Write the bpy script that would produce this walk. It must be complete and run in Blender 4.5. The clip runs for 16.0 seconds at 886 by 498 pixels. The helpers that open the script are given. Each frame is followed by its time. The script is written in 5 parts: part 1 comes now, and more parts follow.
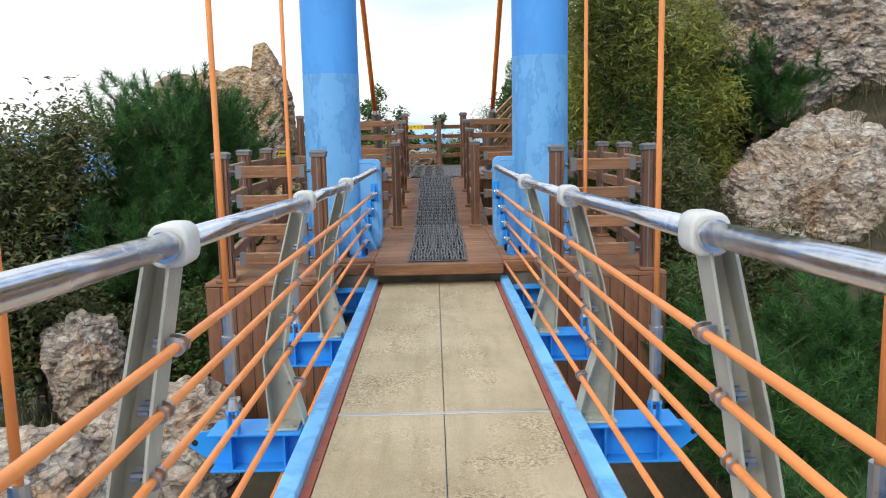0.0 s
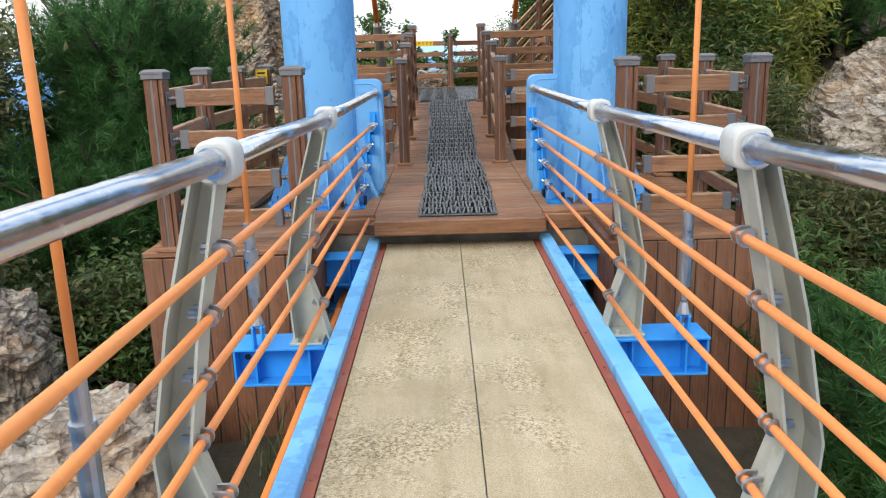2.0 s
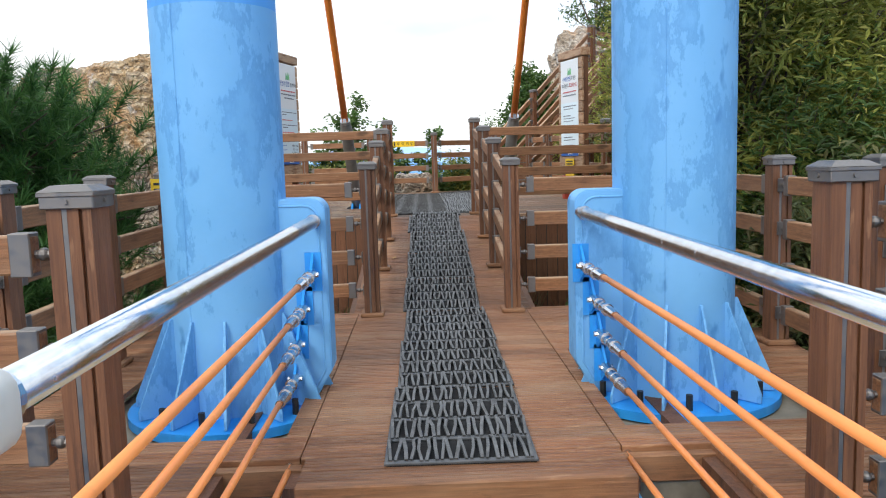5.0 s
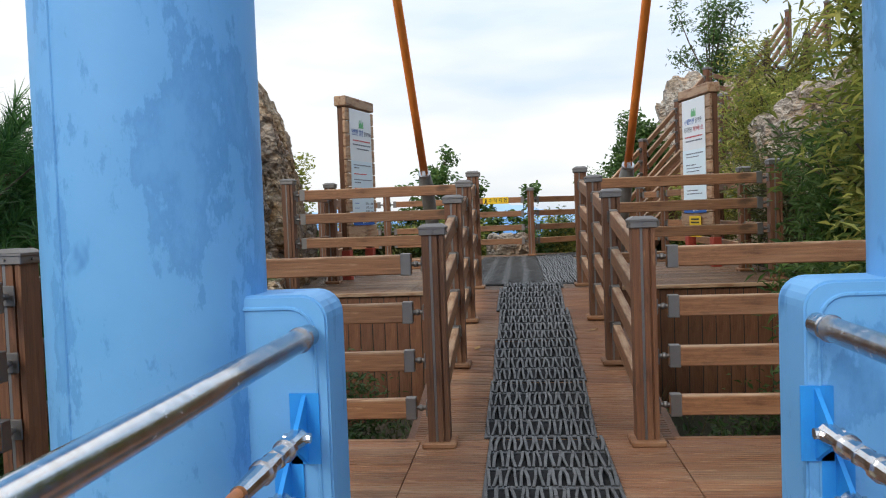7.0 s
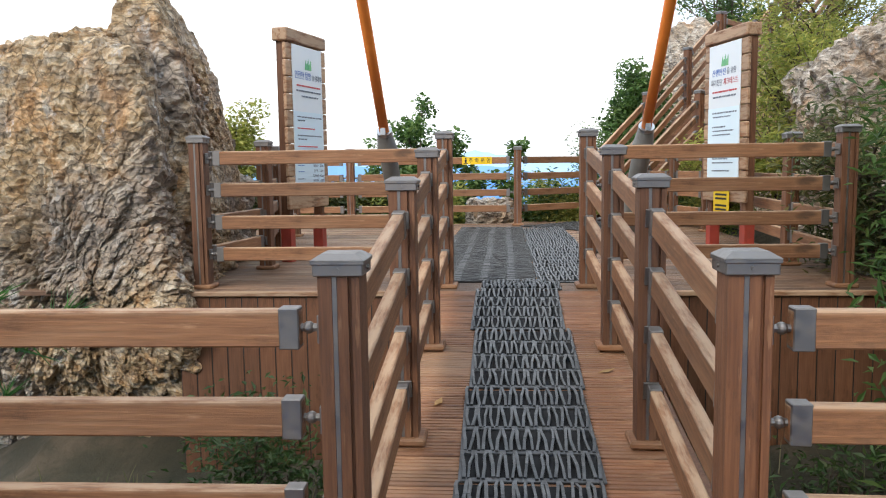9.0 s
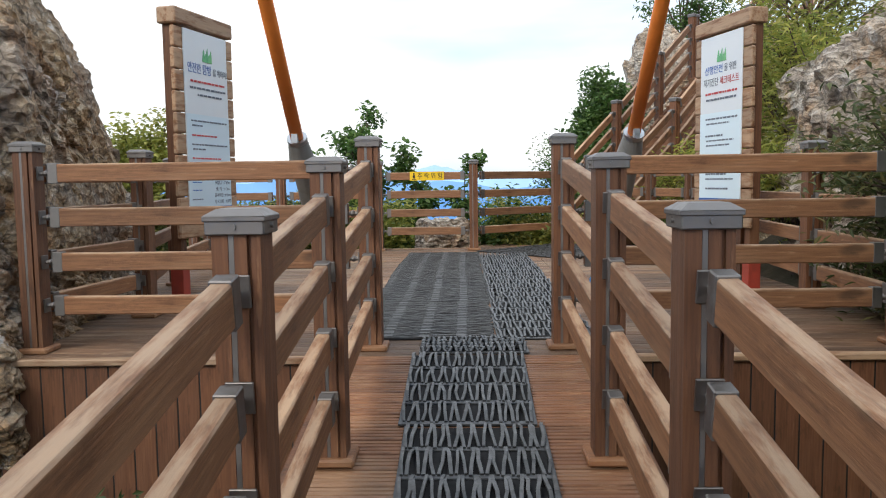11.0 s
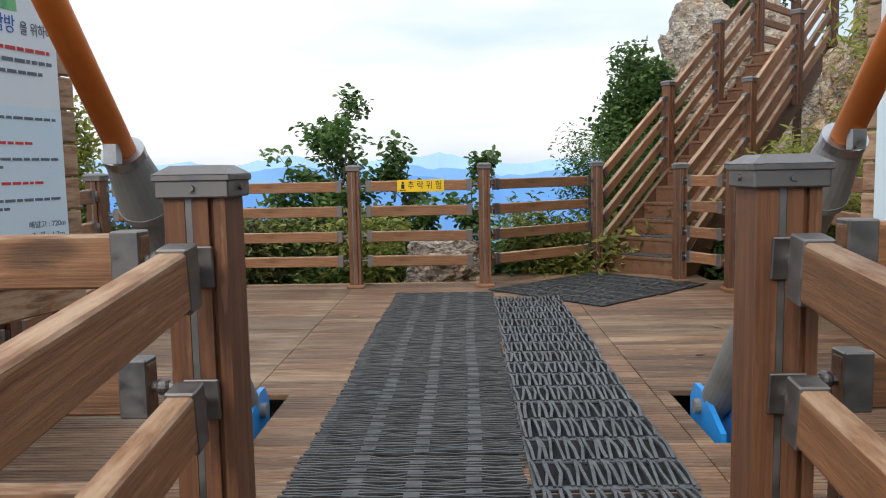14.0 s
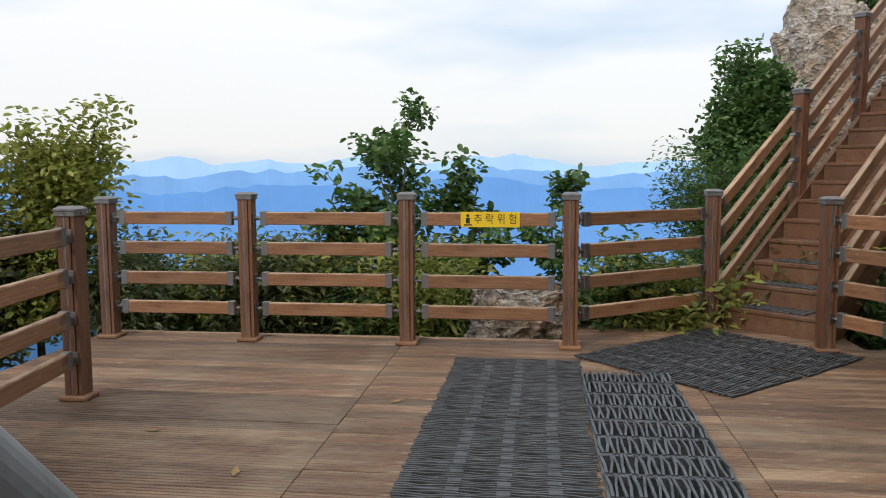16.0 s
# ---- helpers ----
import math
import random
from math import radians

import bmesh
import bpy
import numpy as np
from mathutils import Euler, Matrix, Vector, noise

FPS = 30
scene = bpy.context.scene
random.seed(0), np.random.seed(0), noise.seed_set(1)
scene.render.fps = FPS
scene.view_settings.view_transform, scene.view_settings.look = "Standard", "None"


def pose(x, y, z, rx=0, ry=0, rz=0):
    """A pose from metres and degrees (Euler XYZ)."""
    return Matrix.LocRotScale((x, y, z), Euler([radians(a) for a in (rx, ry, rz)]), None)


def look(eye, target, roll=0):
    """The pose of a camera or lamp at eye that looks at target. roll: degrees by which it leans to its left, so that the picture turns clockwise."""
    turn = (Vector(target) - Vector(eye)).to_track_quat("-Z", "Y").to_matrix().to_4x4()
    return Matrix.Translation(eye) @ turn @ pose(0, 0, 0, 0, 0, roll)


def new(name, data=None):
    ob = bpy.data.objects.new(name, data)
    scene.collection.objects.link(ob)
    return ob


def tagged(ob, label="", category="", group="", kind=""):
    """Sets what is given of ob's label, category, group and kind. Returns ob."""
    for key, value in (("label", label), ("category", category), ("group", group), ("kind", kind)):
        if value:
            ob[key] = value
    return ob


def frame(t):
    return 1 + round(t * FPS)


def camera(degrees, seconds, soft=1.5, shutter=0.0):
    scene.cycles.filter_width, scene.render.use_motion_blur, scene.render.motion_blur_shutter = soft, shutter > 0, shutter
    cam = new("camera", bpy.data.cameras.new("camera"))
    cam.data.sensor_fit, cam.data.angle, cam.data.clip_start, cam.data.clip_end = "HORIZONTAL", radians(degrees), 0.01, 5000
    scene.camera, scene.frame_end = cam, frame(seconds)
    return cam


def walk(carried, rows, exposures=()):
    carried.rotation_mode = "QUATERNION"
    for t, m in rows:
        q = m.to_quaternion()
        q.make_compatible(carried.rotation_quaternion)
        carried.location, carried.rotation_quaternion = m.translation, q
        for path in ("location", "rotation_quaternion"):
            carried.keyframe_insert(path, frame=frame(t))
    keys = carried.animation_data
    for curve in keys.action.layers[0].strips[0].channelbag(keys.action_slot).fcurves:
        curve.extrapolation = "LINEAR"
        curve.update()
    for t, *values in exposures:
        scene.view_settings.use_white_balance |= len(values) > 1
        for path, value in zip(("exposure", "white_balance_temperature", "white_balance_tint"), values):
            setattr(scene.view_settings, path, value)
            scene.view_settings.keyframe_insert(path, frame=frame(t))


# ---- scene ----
cam = camera(59.1, 16.0, 1.1)
PATH = [
    (0, (-0.011, 0.561, 1.198), (0.008, 2.541, 0.913), -1.2),
    (0.5, (-0.022, 1.052, 1.166), (-0.013, 3.012, 0.765), -1.5),
    (1, (-0.054, 1.524, 1.168), (-0.044, 3.467, 0.694), -1.4),
    (1.5, (-0.079, 1.95, 1.152), (-0.073, 3.894, 0.682), -1.6),
    (2, (-0.095, 2.415, 1.13), (-0.101, 4.358, 0.654), -1.6),
    (2.5, (-0.092, 2.857, 1.125), (-0.085, 4.798, 0.643), -2.2),
    (3, (-0.09, 3.319, 1.135), (-0.082, 5.264, 0.667), -2.1),
    (3.5, (-0.079, 3.769, 1.142), (-0.047, 5.722, 0.711), -1.8),
    (4, (-0.096, 4.229, 1.149), (-0.059, 6.203, 0.829), -1.6),
    (4.2, (-0.111, 4.423, 1.151), (-0.064, 6.402, 0.865), -1.7),
    (6.3, (-0.102, 6.353, 1.138), (-0.081, 8.349, 1.013), -2.0),
    (6.5, (-0.107, 6.508, 1.145), (-0.152, 8.505, 1.056), -2.2),
    (7, (-0.07, 6.979, 1.16), (-0.266, 8.967, 1.083), -2.1),
    (7.5, (-0.08, 7.516, 1.146), (-0.278, 9.503, 1.034), -0.6),
    (8, (-0.026, 8.025, 1.106), (-0.217, 10.003, 0.877), -0.5),
    (8.5, (-0.069, 8.527, 1.153), (-0.259, 10.503, 0.904), -0.6),
    (9, (-0.082, 8.903, 1.357), (-0.236, 10.887, 1.148), -0.8),
    (9.5, (-0.022, 9.263, 1.375), (-0.109, 11.257, 1.243), -0.5),
    (9.7, (-0.024, 9.396, 1.379), (-0.082, 11.39, 1.238), -0.3),
    (11.8, (0.002, 11.253, 1.35), (-0.051, 13.244, 1.173), -0.9),
    (12, (-0.022, 11.459, 1.34), (-0.089, 13.448, 1.151), -0.1),
    (12.5, (-0.057, 11.908, 1.394), (-0.123, 13.884, 1.092), 0.3),
    (13, (-0.03, 12.344, 1.471), (-0.126, 14.323, 1.198), -0.3),
    (13.5, (-0.036, 12.811, 1.523), (-0.116, 14.792, 1.261), -1.0),
    (14, (-0.025, 13.256, 1.604), (-0.089, 15.245, 1.399), -1.1),
    (14.5, (-0.03, 13.662, 1.646), (-0.108, 15.65, 1.44), -0.4),
    (15, (0.004, 14.092, 1.699), (-0.093, 16.081, 1.507), -0.1),
    (15.5, (0.045, 14.456, 1.772), (-0.097, 16.442, 1.585), -0.1),
    (16, (-0.09, 14.825, 1.821), (-0.337, 16.8, 1.62), -0.2),
]
EXPOSURES = [(0.0, 0.06), (2.0, 0.27), (3.5, 0.42), (4.2, 0.35), (6.4, 0.05), (7.0, -0.1), (8.0, 0.0), (8.5, 0.65), (9.0, 0.45), (9.5, 0.1), (12.5, 0.15), (14.0, -0.02), (16.0, -0.2)]
walk(cam, [(t, look(eye, target, roll)) for t, eye, target, roll in PATH], EXPOSURES)


# ---------- world, sun ----------
world = bpy.data.worlds.new("sky")
scene.world = world
world.use_nodes = True
wn, wl = world.node_tree.nodes, world.node_tree.links
wn.clear()
w_out = wn.new("ShaderNodeOutputWorld")
w_sky = wn.new("ShaderNodeTexSky")
w_sky.sky_type, w_sky.sun_disc = "NISHITA", False
w_sky.sun_elevation, w_sky.sun_rotation = radians(35), radians(209)
w_clear = wn.new("ShaderNodeBackground")
w_clear.inputs["Strength"].default_value = 0.11
wl.new(w_sky.outputs[0], w_clear.inputs["Color"])
w_tc = wn.new("ShaderNodeTexCoord")
w_map = wn.new("ShaderNodeMapping")
w_map.inputs["Scale"].default_value = (1.2, 1.2, 5.0)
w_map.inputs["Location"].default_value = (0.35, 0.1, 0.25)
wl.new(w_tc.outputs["Generated"], w_map.inputs["Vector"])
w_noise = wn.new("ShaderNodeTexNoise")
w_noise.inputs["Scale"].default_value, w_noise.inputs["Detail"].default_value, w_noise.inputs["Roughness"].default_value = 1.3, 6, 0.45
wl.new(w_map.outputs[0], w_noise.inputs["Vector"])
w_ramp = wn.new("ShaderNodeValToRGB")
w_ramp.color_ramp.elements[0].position, w_ramp.color_ramp.elements[0].color = 0.40, (0.38, 0.495, 0.64, 1)
w_ramp.color_ramp.elements[1].position, w_ramp.color_ramp.elements[1].color = 0.58, (0.70, 0.705, 0.71, 1)
wl.new(w_noise.outputs[0], w_ramp.inputs[0])
w_cloud = wn.new("ShaderNodeBackground")
wl.new(w_ramp.outputs[0], w_cloud.inputs["Color"])
w_sep, w_grad = wn.new("ShaderNodeSeparateXYZ"), wn.new("ShaderNodeMapRange")  # an overcast dome is brightest overhead
wl.new(w_tc.outputs["Generated"], w_sep.inputs[0])
wl.new(w_sep.outputs["Z"], w_grad.inputs["Value"])
w_grad.inputs["From Min"].default_value, w_grad.inputs["From Max"].default_value = 0.0, 1.0
w_grad.inputs["To Min"].default_value, w_grad.inputs["To Max"].default_value = 1.55, 2.75
wl.new(w_grad.outputs[0], w_cloud.inputs["Strength"])
w_mix = wn.new("ShaderNodeMixShader")
w_mix.inputs[0].default_value = 0.88
wl.new(w_clear.outputs[0], w_mix.inputs[1])
wl.new(w_cloud.outputs[0], w_mix.inputs[2])
wl.new(w_mix.outputs[0], w_out.inputs["Surface"])

sun_data = bpy.data.lights.new("sun", "SUN")
sun_data.energy, sun_data.angle, sun_data.color = 1.5, radians(22), (1.0, 0.94, 0.84)
sun = new("sun", sun_data)
sun.matrix_world = look((-12, -22, 17.5), (0, 0, 0))


# ---------- materials ----------
def material(name, rough=0.6, metal=0.0):
    m = bpy.data.materials.new(name)
    m.use_nodes = True
    b = m.node_tree.nodes["Principled BSDF"]
    b.inputs["Roughness"].default_value, b.inputs["Metallic"].default_value = rough, metal
    return m, m.node_tree.nodes, m.node_tree.links, b


def noise_node(nodes, links, scale, detail=4, rough=0.55, stretch=(1, 1, 1), coord="Object"):
    tc, mp, nz = nodes.new("ShaderNodeTexCoord"), nodes.new("ShaderNodeMapping"), nodes.new("ShaderNodeTexNoise")
    mp.inputs["Scale"].default_value = stretch
    links.new(tc.outputs[coord], mp.inputs["Vector"])
    links.new(mp.outputs[0], nz.inputs["Vector"])
    nz.inputs["Scale"].default_value, nz.inputs["Detail"].default_value, nz.inputs["Roughness"].default_value = scale, detail, rough
    return nz.outputs["Fac"]


def ramp(nodes, links, src, stops):
    r = nodes.new("ShaderNodeValToRGB")
    while len(r.color_ramp.elements) < len(stops):
        r.color_ramp.elements.new(0.5)
    for e, (p, c) in zip(r.color_ramp.elements, stops):
        e.position, e.color = p, (*c, 1)
    links.new(src, r.inputs[0])
    return r.outputs[0]


def mix(nodes, links, fac, a, b, mode="MIX"):
    n = nodes.new("ShaderNodeMix")
    n.data_type, n.blend_type = "RGBA", mode
    for sock, v in ((n.inputs[0], fac), (n.inputs[6], a), (n.inputs[7], b)):
        if isinstance(v, bpy.types.NodeSocket):
            links.new(v, sock)
        elif isinstance(v, (int, float)):
            sock.default_value = v
        else:
            sock.default_value = (*v, 1)
    return n.outputs[2]


def bump(nodes, links, b, src, strength, dist=0.01):
    n = nodes.new("ShaderNodeBump")
    n.inputs["Strength"].default_value, n.inputs["Distance"].default_value = strength, dist
    links.new(src, n.inputs["Height"])
    links.new(n.outputs[0], b.inputs["Normal"])


def random_tint(nodes, links, col, low, high):
    info = nodes.new("ShaderNodeObjectInfo")
    tint = ramp(nodes, links, info.outputs["Random"], [(0, (low,) * 3), (1, (high, high * 0.97, high * 0.93))])
    return mix(nodes, links, 1.0, col, tint, "MULTIPLY")


def wood(name, dark, light, worn, axis="x", wear=0.5, rough=0.62, low=0.78, high=1.12, patches=0.0, arris=0.0):
    """Weathered oiled timber; the grain runs along one axis of the piece."""
    m, n, l, b = material(name, rough)
    s = {"x": (0.6, 14, 14), "y": (14, 0.6, 14), "z": (14, 14, 0.6)}[axis]
    fine = noise_node(n, l, 6, 6, 0.65, s)
    broad = noise_node(n, l, 2.3, 4, 0.6, {"x": (0.5, 2, 2), "y": (2, 0.5, 2), "z": (2, 2, 0.5)}[axis])
    col = ramp(n, l, fine, [(0.25, dark), (0.70, light)])
    pale = ramp(n, l, broad, [(0.52, (0, 0, 0)), (0.72, (wear,) * 3)])
    col = mix(n, l, pale, col, worn)
    fleck = noise_node(n, l, 5, 5, 0.6, {"x": (0.9, 9, 9), "y": (9, 0.9, 9), "z": (9, 9, 0.9)}[axis])
    col = mix(n, l, ramp(n, l, fleck, [(0.62, (0, 0, 0)), (0.68, (wear * 0.8,) * 3)]), col, tuple(min(1, c * 1.35) for c in worn))
    dent = noise_node(n, l, 3.1, 6, 0.7, {"x": (1.2, 4, 4), "y": (4, 1.2, 4), "z": (4, 4, 1.2)}[axis])
    col = mix(n, l, 1.0, col, ramp(n, l, dent, [(0.34, (0.6,) * 3), (0.46, (1.0,) * 3)]), "MULTIPLY")
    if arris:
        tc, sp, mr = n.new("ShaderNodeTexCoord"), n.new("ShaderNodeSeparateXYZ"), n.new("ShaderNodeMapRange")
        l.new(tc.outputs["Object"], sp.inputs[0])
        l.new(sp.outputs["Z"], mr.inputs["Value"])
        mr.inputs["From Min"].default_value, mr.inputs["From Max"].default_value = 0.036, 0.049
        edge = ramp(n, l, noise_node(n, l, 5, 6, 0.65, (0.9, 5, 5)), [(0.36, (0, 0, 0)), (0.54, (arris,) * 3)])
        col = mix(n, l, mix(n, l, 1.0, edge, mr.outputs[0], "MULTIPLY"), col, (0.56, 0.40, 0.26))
        knot = ramp(n, l, noise_node(n, l, 1.6, 2, 0.4, (1.5, 5, 5)), [(0.70, (1,) * 3), (0.76, (0.45,) * 3)])
        col = mix(n, l, 1.0, col, knot, "MULTIPLY")
    if patches:
        geo, mp, pn = n.new("ShaderNodeNewGeometry"), n.new("ShaderNodeMapping"), n.new("ShaderNodeTexNoise")
        mp.inputs["Scale"].default_value = (0.7, 2.2, 1)
        l.new(geo.outputs["Position"], mp.inputs["Vector"])
        l.new(mp.outputs[0], pn.inputs["Vector"])
        pn.inputs["Scale"].default_value, pn.inputs["Detail"].default_value, pn.inputs["Roughness"].default_value = 1.1, 7, 0.65
        col = mix(n, l, ramp(n, l, pn.outputs["Fac"], [(0.50, (0, 0, 0)), (0.66, (patches,) * 3)]), col, worn)
        col = mix(n, l, 1.0, col, ramp(n, l, pn.outputs["Fac"], [(0.30, (0.62,) * 3), (0.48, (1.0,) * 3)]), "MULTIPLY")
    l.new(random_tint(n, l, col, low, high), b.inputs["Base Color"])
    bump(n, l, b, fine, 0.5, 0.005)
    return m


W_DARK, W_LIGHT, W_WORN = (0.13, 0.055, 0.023), (0.335, 0.155, 0.068), (0.45, 0.27, 0.15)
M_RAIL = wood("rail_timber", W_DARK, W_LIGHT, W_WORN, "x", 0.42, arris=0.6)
M_POST = wood("post_timber", (0.085, 0.033, 0.015), (0.21, 0.088, 0.038), (0.29, 0.155, 0.08), "z", 0.45)
M_PLANK = wood("deck_timber", (0.15, 0.058, 0.024), (0.325, 0.145, 0.066), (0.37, 0.235, 0.14), "x", 0.55, 0.58, 0.78, 1.15, 0.55)
M_PLANK_GREY = wood("grey_deck_timber", (0.095, 0.046, 0.023), (0.25, 0.138, 0.076), (0.34, 0.24, 0.15), "x", 0.8, 0.6, 0.58, 1.22, 0.75)
M_SKIRT = wood("skirt_timber", (0.11, 0.043, 0.019), (0.23, 0.098, 0.045), (0.28, 0.15, 0.085), "z", 0.35)
M_STAIR = wood("stair_timber", (0.10, 0.042, 0.02), (0.21, 0.10, 0.05), (0.26, 0.165, 0.10), "x", 0.4)


def painted(name, col, shade, rough=0.42, scale=3.0, scuff=(0.05, 0.2, 0.55), scuffs=0.5):
    m, n, l, b = material(name, rough)
    broad = noise_node(n, l, scale, 5, 0.6)
    c = ramp(n, l, broad, [(0.35, shade), (0.65, col)])
    mark = ramp(n, l, noise_node(n, l, 9, 3, 0.5, (1, 1, 0.5)), [(0.66, (0, 0, 0)), (0.74, (scuffs,) * 3)])
    c = mix(n, l, mark, c, scuff)
    blot = ramp(n, l, noise_node(n, l, 2.6, 7, 0.7, (1, 1, 0.45)), [(0.52, (0, 0, 0)), (0.545, (scuffs * 0.6,) * 3), (0.62, (scuffs * 0.2,) * 3)])
    c = mix(n, l, blot, c, scuff)
    l.new(c, b.inputs["Base Color"])
    rr = ramp(n, l, broad, [(0.3, (rough - 0.1,) * 3), (0.7, (rough + 0.15,) * 3)])
    l.new(rr, b.inputs["Roughness"])
    bump(n, l, b, noise_node(n, l, 60, 3, 0.5), 0.12, 0.003)
    return m


M_BLUE = painted("sky_blue_paint", (0.165, 0.43, 0.76), (0.135, 0.385, 0.70), 0.55, 2.0, (0.06, 0.235, 0.52), 0.9)
M_BLUE_NEW = painted("fresh_blue_paint", (0.03, 0.33, 0.82), (0.022, 0.27, 0.72), 0.38, 3.0, (0.03, 0.15, 0.5), 0.3)
M_BLUE_UP = painted("deep_blue_paint", (0.085, 0.35, 0.78), (0.072, 0.315, 0.73), 0.58, 2.0, (0.06, 0.25, 0.62), 0.5)
M_CURB = painted("curb_blue_paint", (0.22, 0.56, 0.92), (0.14, 0.47, 0.88), 0.45, 5.0, (0.04, 0.15, 0.4), 0.6)
M_REDSTRIP = painted("red_oxide_paint", (0.38, 0.09, 0.055), (0.28, 0.07, 0.042), 0.7, 8.0, (0.3, 0.2, 0.12), 0.4)
M_REDLEG = painted("red_leg_paint", (0.42, 0.06, 0.035), (0.30, 0.045, 0.03), 0.5, 8.0, (0.2, 0.05, 0.03), 0.4)
M_ORANGE = painted("orange_sheath", (0.92, 0.325, 0.09), (0.84, 0.275, 0.07), 0.45, 3.0, (0.55, 0.2, 0.07), 0.35)
M_ROD = painted("stay_orange", (0.95, 0.27, 0.04), (0.88, 0.23, 0.03), 0.5, 4.0, (0.6, 0.13, 0.02), 0.25)
M_POSTSTEEL = painted("grey_green_steel", (0.44, 0.45, 0.39), (0.35, 0.36, 0.31), 0.5, 5.0, (0.22, 0.2, 0.15), 0.5)
M_COLLAR = painted("white_plastic_collar", (0.62, 0.62, 0.59), (0.52, 0.52, 0.49), 0.4, 6.0, (0.4, 0.38, 0.33), 0.4)
M_SLEEVE = painted("grey_sleeve_paint", (0.25, 0.245, 0.23), (0.19, 0.19, 0.18), 0.5, 5.0, (0.14, 0.13, 0.11), 0.5)


def metal(name, col, rough):
    m, n, l, b = material(name, rough, 1.0)
    f = noise_node(n, l, 30, 4, 0.6, (1, 1, 1))
    l.new(ramp(n, l, f, [(0.3, tuple(c * 0.8 for c in col)), (0.7, col)]), b.inputs["Base Color"])
    l.new(ramp(n, l, f, [(0.3, (rough * 0.7,) * 3), (0.7, (rough * 1.4,) * 3)]), b.inputs["Roughness"])
    return m


M_STEEL = metal("stainless_steel", (0.72, 0.73, 0.75), 0.2)
M_ZINC = metal("dull_zinc", (0.50, 0.51, 0.52), 0.38)
M_CAP = metal("grey_cap_metal", (0.27, 0.25, 0.235), 0.52)
M_STRIP = metal("joint_strip", (0.62, 0.60, 0.56), 0.42)


def deck_panel_material():
    m, n, l, b = material("sand_coated_panel", 0.85)
    grain = noise_node(n, l, 210, 2, 0.5)
    grit = noise_node(n, l, 75, 4, 0.7)
    broad = noise_node(n, l, 1.6, 6, 0.6)
    streak = noise_node(n, l, 4, 4, 0.6, (3, 0.35, 1))
    worn = noise_node(n, l, 2.7, 6, 0.65)
    c = ramp(n, l, broad, [(0.3, (0.45, 0.355, 0.215)), (0.68, (0.63, 0.52, 0.345))])
    c = mix(n, l, ramp(n, l, streak, [(0.45, (0, 0, 0)), (0.75, (0.5,) * 3)]), c, (0.37, 0.30, 0.15))
    c = mix(n, l, ramp(n, l, noise_node(n, l, 11, 5, 0.7), [(0.60, (0, 0, 0)), (0.72, (0.45,) * 3)]), c, (0.68, 0.60, 0.45))
    # bare aggregate shows where the coating has worn through
    bare = ramp(n, l, worn, [(0.50, (0.12,) * 3), (0.62, (0.95,) * 3)])
    c = mix(n, l, bare, c, mix(n, l, 1.0, c, ramp(n, l, grit, [(0.38, (0.42, 0.38, 0.36)), (0.50, (1.0,) * 3), (0.62, (1.45, 1.45, 1.5))]), "MULTIPLY"))
    c = mix(n, l, 1.0, c, ramp(n, l, grain, [(0.35, (0.66,) * 3), (0.65, (1.05,) * 3)]), "MULTIPLY")
    l.new(c, b.inputs["Base Color"])
    bump(n, l, b, grit, 0.7, 0.004)
    return m


M_DECK = deck_panel_material()


def simple(name, c1, c2, rough, scale, bscale=40, bstr=0.3, dist=0.005, low=0.85, high=1.1):
    m, n, l, b = material(name, rough)
    c = ramp(n, l, noise_node(n, l, scale, 5, 0.6), [(0.3, c1), (0.7, c2)])
    l.new(random_tint(n, l, c, low, high), b.inputs["Base Color"])
    bump(n, l, b, noise_node(n, l, bscale, 4, 0.6), bstr, dist)
    return m


M_RUBBER = simple("worn_rubber", (0.032, 0.034, 0.036), (0.12, 0.126, 0.132), 0.45, 14, 50, 0.3, 0.004)
M_RUBBER_SLAT = simple("woven_rubber", (0.026, 0.026, 0.027), (0.10, 0.102, 0.104), 0.55, 9, 50, 0.3, 0.004)
# Near-black colour paints the shade in the gaps of the mats.
M_GAP_SHADE = simple("mat_gap_shade", (0.008, 0.008, 0.009), (0.02, 0.02, 0.021), 0.95, 14, 50, 0.3, 0.004)
M_RUBBER_FLAT = simple("flat_rubber", (0.045, 0.05, 0.055), (0.12, 0.128, 0.137), 0.5, 7, 50, 0.3, 0.004)
M_CONCRETE = simple("stained_concrete", (0.12, 0.11, 0.085), (0.34, 0.31, 0.25), 0.9, 3, 30, 0.5)
M_WHITE = simple("white_print", (0.82, 0.86, 0.88), (0.88, 0.91, 0.92), 0.35, 2, 40, 0.02)
M_PALEBLUE = simple("pale_blue_print", (0.70, 0.84, 0.92), (0.74, 0.87, 0.94), 0.35, 2, 40, 0.02)
M_PRINTBLUE = simple("blue_print", (0.012, 0.09, 0.36), (0.015, 0.11, 0.42), 0.35, 4, 40, 0.02)
M_INK = simple("grey_ink", (0.10, 0.12, 0.16), (0.14, 0.16, 0.20), 0.5, 4, 40, 0.02)
M_INKBLUE = simple("blue_ink", (0.02, 0.12, 0.45), (0.03, 0.15, 0.5), 0.5, 4, 40, 0.02)
M_INKRED = simple("red_ink", (0.55, 0.04, 0.04), (0.6, 0.05, 0.05), 0.5, 4, 40, 0.02)
M_GREENMARK = simple("green_mark", (0.10, 0.42, 0.20), (0.25, 0.6, 0.25), 0.5, 9, 40, 0.02)
M_YELLOW = simple("yellow_sign", (0.75, 0.48, 0.01), (0.80, 0.55, 0.02), 0.4, 4, 40, 0.02)
